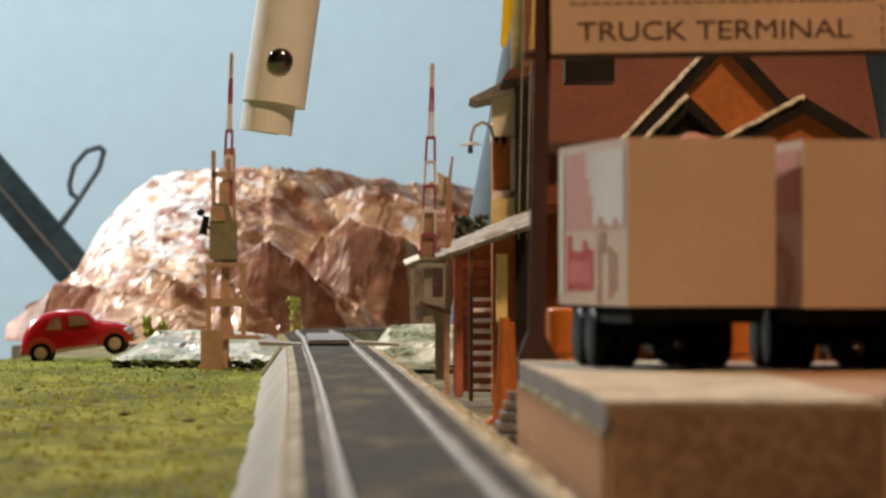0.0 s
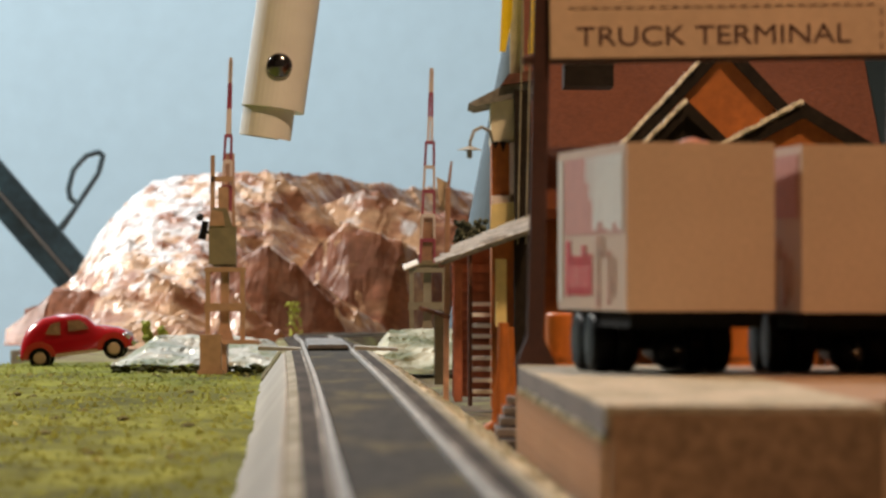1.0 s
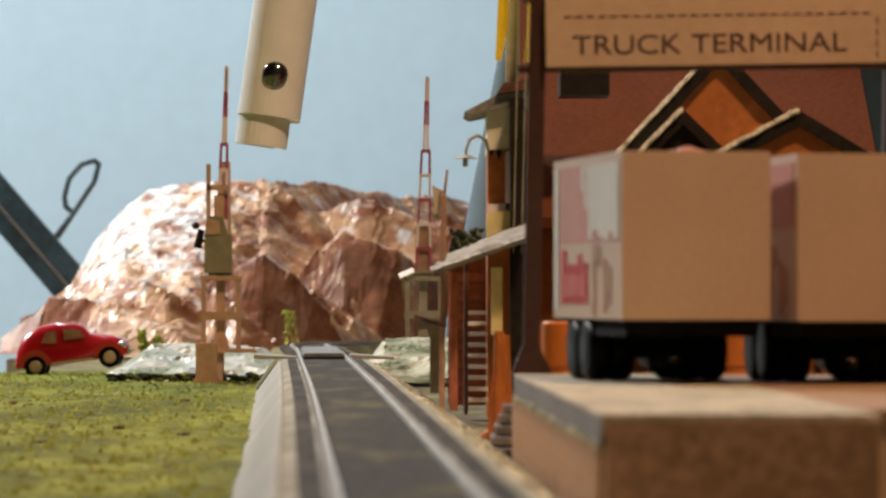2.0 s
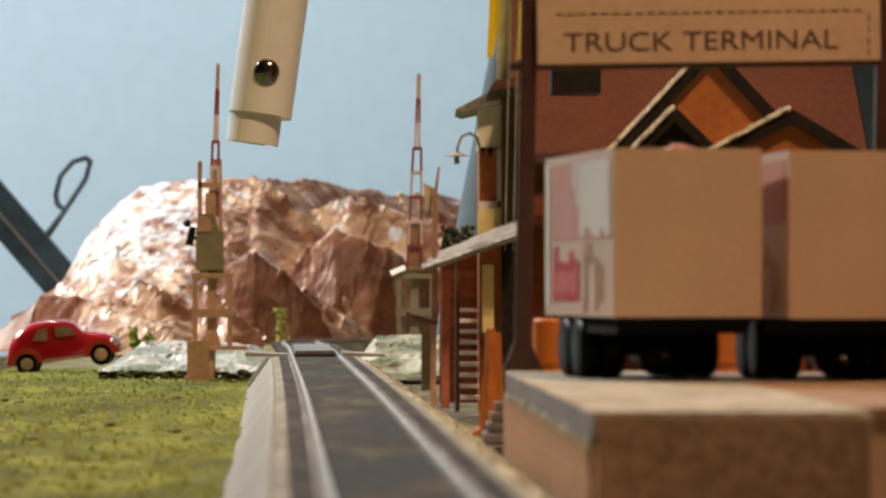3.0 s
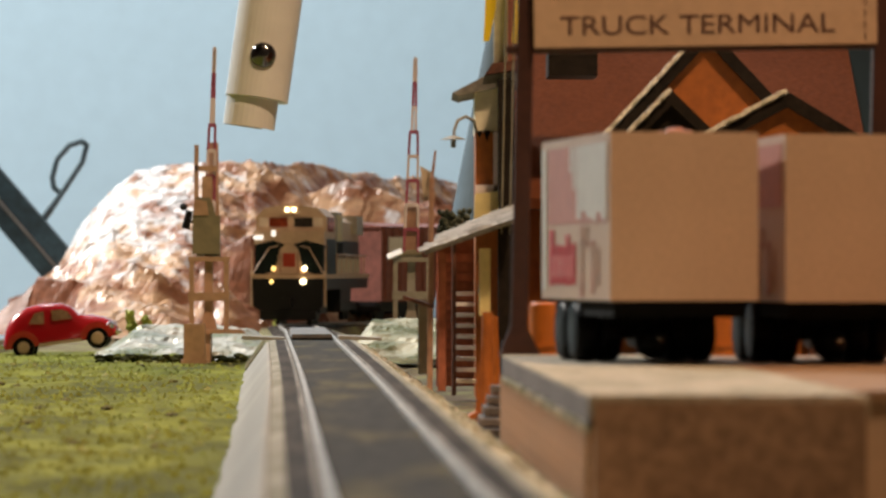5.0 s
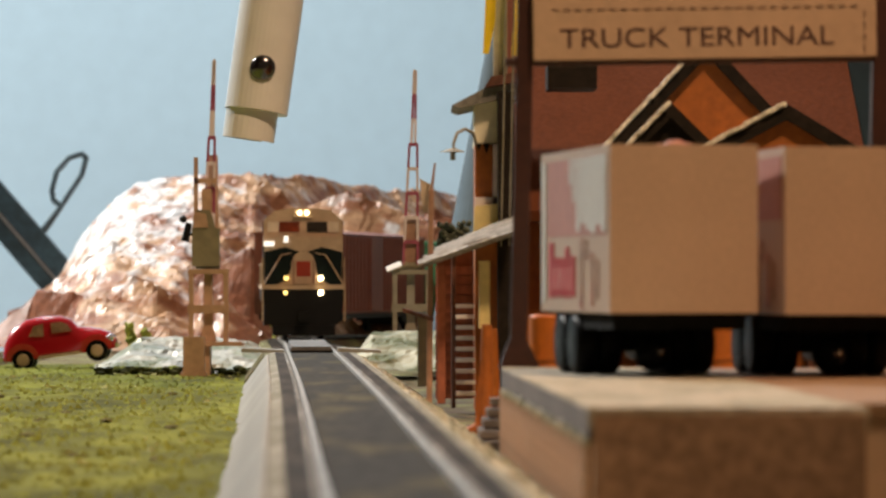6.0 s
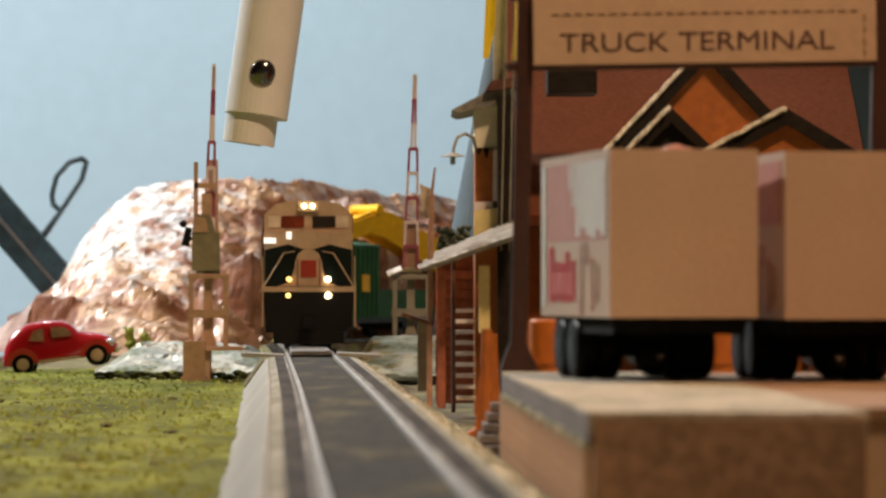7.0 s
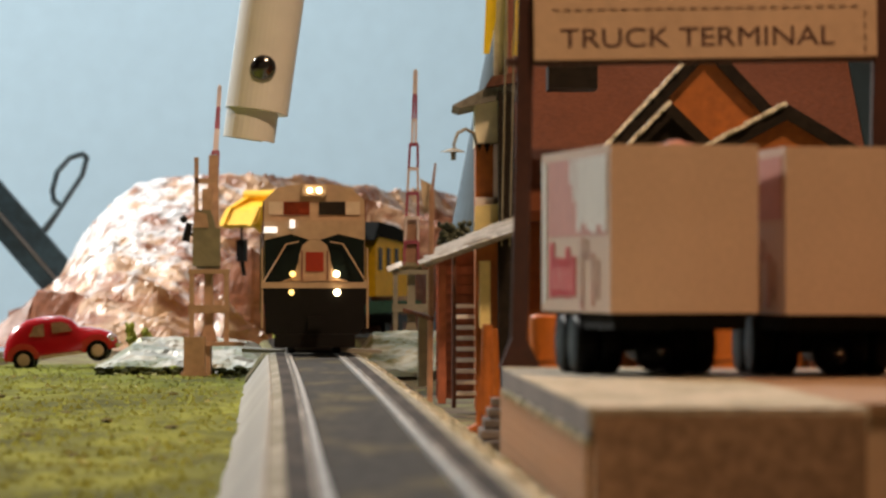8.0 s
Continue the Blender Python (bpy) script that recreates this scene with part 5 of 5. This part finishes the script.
def box_car(name, label, material, length, height, marks, tall=0):
    t = thing(name, label, "freight car")
    end = tall or length
    bm = bm_new()
    box(bm, -16.6, 16.6, 4, end - 4, 11, height)
    part("body", bm, material, t, bevel=0.4)
    bm = bm_new()
    prism(bm, [(-17, height), (17, height), (17, height + 0.8), (0, height + 2.8), (-17, height + 0.8)], "y", 3, end - 3)
    part("roof", bm, material, t)
    rib = bm_new()
    box(rib, -0.5, 0.5, -0.45, 0.45, 12, height - 0.5)
    me = mesh_of("rib", rib, material)
    for s in (-1, 1):
        k = 8
        while k < end - 6:
            if tall or not length / 2 - 14 < k < length / 2 + 14:
                ob = new("rib", me)
                ob.parent, ob.matrix_basis = t, mm(s * 16.9, k, 0)
            k += 7.5
        if not tall:
            bm = bm_new()
            box(bm, s * 17.2 - 0.5, s * 17.2 + 0.5, length / 2 - 12, length / 2 + 12, 12, height - 1)
            part("door", bm, material, t)
        for y0, y1, z0, z1, m in marks:
            bm = bm_new()
            box(bm, s * 17.65 - 0.2, s * 17.65 + 0.2, y0, y1, z0, z1)
            part("marking", bm, m, t, "painted marking")
    bm = bm_new()
    box(bm, -14, 14, 3, length - 3, 8.5, 11), box(bm, -2, 2, -3, length + 3, 8.6, 11)
    part("underframe", bm, M_BLACK, t)
    if tall:
        bm = bm_new()
        box(bm, -16.2, 16.2, tall - 4, length - 4, 11, 26)
        part("low_deck", bm, material, t, bevel=0.5)
    truck_parts(t, 26), truck_parts(t, length - 26)
    return t, 26, length - 26


def crane_car():
    t = thing("crane_car", "yellow and green wrecking crane car with gooseneck boom", "crane car")
    bm = bm_new()
    box(bm, -17, 17, 3, 157, 11, 17.5)
    part("deck", bm, M_CARGREEN, t, bevel=0.5)
    bm = bm_new()
    rod(bm, (0, 72, 17.5), (0, 72, 20), 14, n=24)
    part("turntable", bm, M_BLACK, t)
    bm = bm_new()
    prism(bm, [(78, 20), (78, 47), (84, 52), (142, 49), (142, 20)], "x", -15, 15)
    cab = part("cab", bm, M_YELLOW, t, bevel=0.6)
    bm = bm_new()
    prism(bm, [(70, 50), (80, 60), (112, 58), (147, 52), (147, 48), (82, 52)], "x", -16.5, 16.5)
    part("roof", bm, M_MATTBLACK, cab, "black cab roof", bevel=0.6)
    for s in (-1, 1):
        for y in (86, 101, 116, 131):
            bm = bm_new()
            box(bm, s * 15.2 - 0.3, s * 15.2 + 0.3, y - 3.0, y + 3.0, 34, 46)
            part("cab_window", bm, M_BLACK, cab)
    # winch gear between boom and cab
    bm = bm_new()
    prism(bm, [(36, 34), (46, 50), (60, 57), (74, 55), (76, 30)], "x", -9, 9)
    rod(bm, (-12, 56, 50), (12, 56, 50), 6.5, n=18), rod(bm, (-11, 66, 38), (11, 66, 38), 7, n=18)
    part("winch_gear", bm, M_MATTBLACK, t, "black winch gear", bevel=0.5)
    # boom: two bent plates, a closed top and a heavy head, swung a little aside
    boom = new("boom")
    boom.parent = t
    boom.matrix_basis = mm(0, 60, 0) @ pose(0, 0, 0, 0, 0, -9)
    for s in (-1, 1):
        bm = bm_new()
        prism(bm, [(8, 20), (0, 20), (-78, 56), (-94, 59), (-104, 54.5), (-115, 56), (-107, 65), (-88, 71), (-74, 70), (8, 38)], "x", s * 8 - 1.2, s * 8 + 1.2)
        part("boom_plate", bm, M_YELLOW, boom, bevel=0.3)
    bm = bm_new()
    prism(bm, [(0, 38), (-74, 67.5), (-74, 65.5), (0, 36)], "x", -6.9, 6.9)
    part("boom_cover", bm, M_YELLOW, boom)
    bm = bm_new()
    prism(bm, [(-86, 60), (-103, 55), (-113, 56.5), (-106, 64), (-86, 69)], "x", -10.5, 10.5)
    part("boom_head", bm, M_YELLOW, boom, bevel=0.8)
    for y, z in ((-107, 58), (-84, 71.5)):
        bm = bm_new()
        rod(bm, (-11, y, z), (11, y, z), 3.0, n=14)
        part("sheave", bm, M_YELLOW, boom)
    bm = bm_new()
    rod(bm, (0, -108, 57), (0, -108, 49), 0.6, n=6), box(bm, -2.2, 2.2, -110, -106, 38, 49), rod(bm, (0, -108, 38), (1.5, -108, 31), 1.2, n=8)
    part("hook_block", bm, M_BLACK, boom)
    for x in (-3, 3):
        bm = bm_new()
        rod(bm, (x, -82, 72), (x, -4, 56), 0.5, n=6)
        part("cable", bm, M_BLACK, boom)
    bm = bm_new()
    box(bm, -2, 2, -3, 163, 8.6, 11)
    part("underframe", bm, M_BLACK, t)
    truck_parts(t, 28), truck_parts(t, 132)
    return t, 28, 132


def on_track(nose, front, rear):
    a, b = track(nose + front), track(nose + rear)
    d = (b - a).normalized()
    o = a - d * front
    return Matrix.Translation(o * MM) @ pose(0, 0, 0, 0, 0, math.degrees(math.atan2(d.y, d.x)) - 90)


structure()
clods()
straw()
moss()
street()
hill()
foil("foil_slope", -127, -60, 1462, 1560, GROUND, -1.4, 2.0, "crumpled silver foil slope with green paint stains")
foil("foil_verge", -28, 14, 1420, 1500, GROUND, 2.0, 7.0, "crumpled pale foil verge beside the track")
gate_left, arm_left = crossing_gate("crossing_gate", -83, 1450, M_GATEWOOD, 2.4, "tan crossing gate with motor box and raised lattice arm")
left_gate_extras(gate_left)
gate_right, arm_right = crossing_gate("crossing_gate", -6, 1520, M_GATEGREY, 1.8, "grey crossing gate with red and white lattice arm", wide=2.9)
plate = bm_new()
prism(plate, [(-3.2, 0), (3.2, 0), (2.8, 19), (-2.8, 19)], "y", 0, 0.8)
part("arm_plate", plate, M_POSTPINK, arm_right, "pink tan plate at the arm foot", bevel=0.2)
bar = bm_new()
box(bar, -3.2, 3.2, -1.6, 1.6, -0.3, 0.3, Matrix.Translation((-6.5, -5, 30.7)) @ Euler((radians(42), radians(-23), 0)).to_matrix().to_4x4())
part("bar_end", bar, M_GLINT, gate_right, "bright white bar end", bevel=0.2)
beetle()
dock()
terminal_sign()
station()
hanging_tube()
iron_stand()
bundle = bm_new()
for dx, dy, dz, r in ((0, 0, 1.0, 2.0), (2.2, 1, 0.8, 1.7), (-2.0, 1.5, 0.7, 1.6), (0.8, 2.5, 1.6, 1.5)):
    ball(bundle, (dx * 0.75, dy, dz * 0.6), r * 0.62, (1.2, 1, 0.75), 10, 7)
tagged(part("pink_bundle", bundle, M_PINKINK, smooth=True, at=mm(46.5, 712, DOCK_Z + 41.4) @ Matrix.Scale(1.5, 4)), "small crumpled pink bundle on a trailer roof", "bundle")
weed(-76, 2005, GROUND + 1, 23, 1)
weed(-121, 1570, GROUND + 9, 9, 2)
weed(-115, 1575, GROUND + 9, 7, 5)
TRAIN = [(0.0, *locomotive()),
         (256.0, *box_car("boxcar", "brown model boxcar with white marking", M_BOXCAR, 244, 51, [(10, 24, 36, 46, M_WHITE)])),
         (517.0, *box_car("tender_car", "dark green model tender car with low deck and yellow herald", M_CARGREEN, 168, 49, [(42, 54, 25, 34, M_YELLOW)], tall=78)),
         (691.0, *crane_car())]


def motions():
    nose0, speed = 1268.0 + 180.0 * 8.0, 180.0
    for behind, car, front, rear in TRAIN:
        walk(car, [(0.25 * k, on_track(nose0 - speed * 0.25 * k + behind, front, rear)) for k in range(33)])
    up = mm(0, 0, 31)
    walk(arm_right, [(t, up @ pose(0, 0, 0, a, 0, 0)) for t, a in ((0.0, 0), (7.2, 0), (7.4, 3), (7.5, 14), (7.6, 38), (7.7, 51), (7.8, 45), (7.9, 28), (8.0, 2))])
    walk(arm_left, [(t, up @ pose(0, 0, 0, -a, 0, 0)) for t, a in ((0.0, 0), (7.6, 0), (7.8, 3), (7.9, 14), (8.0, 27))])


motions()
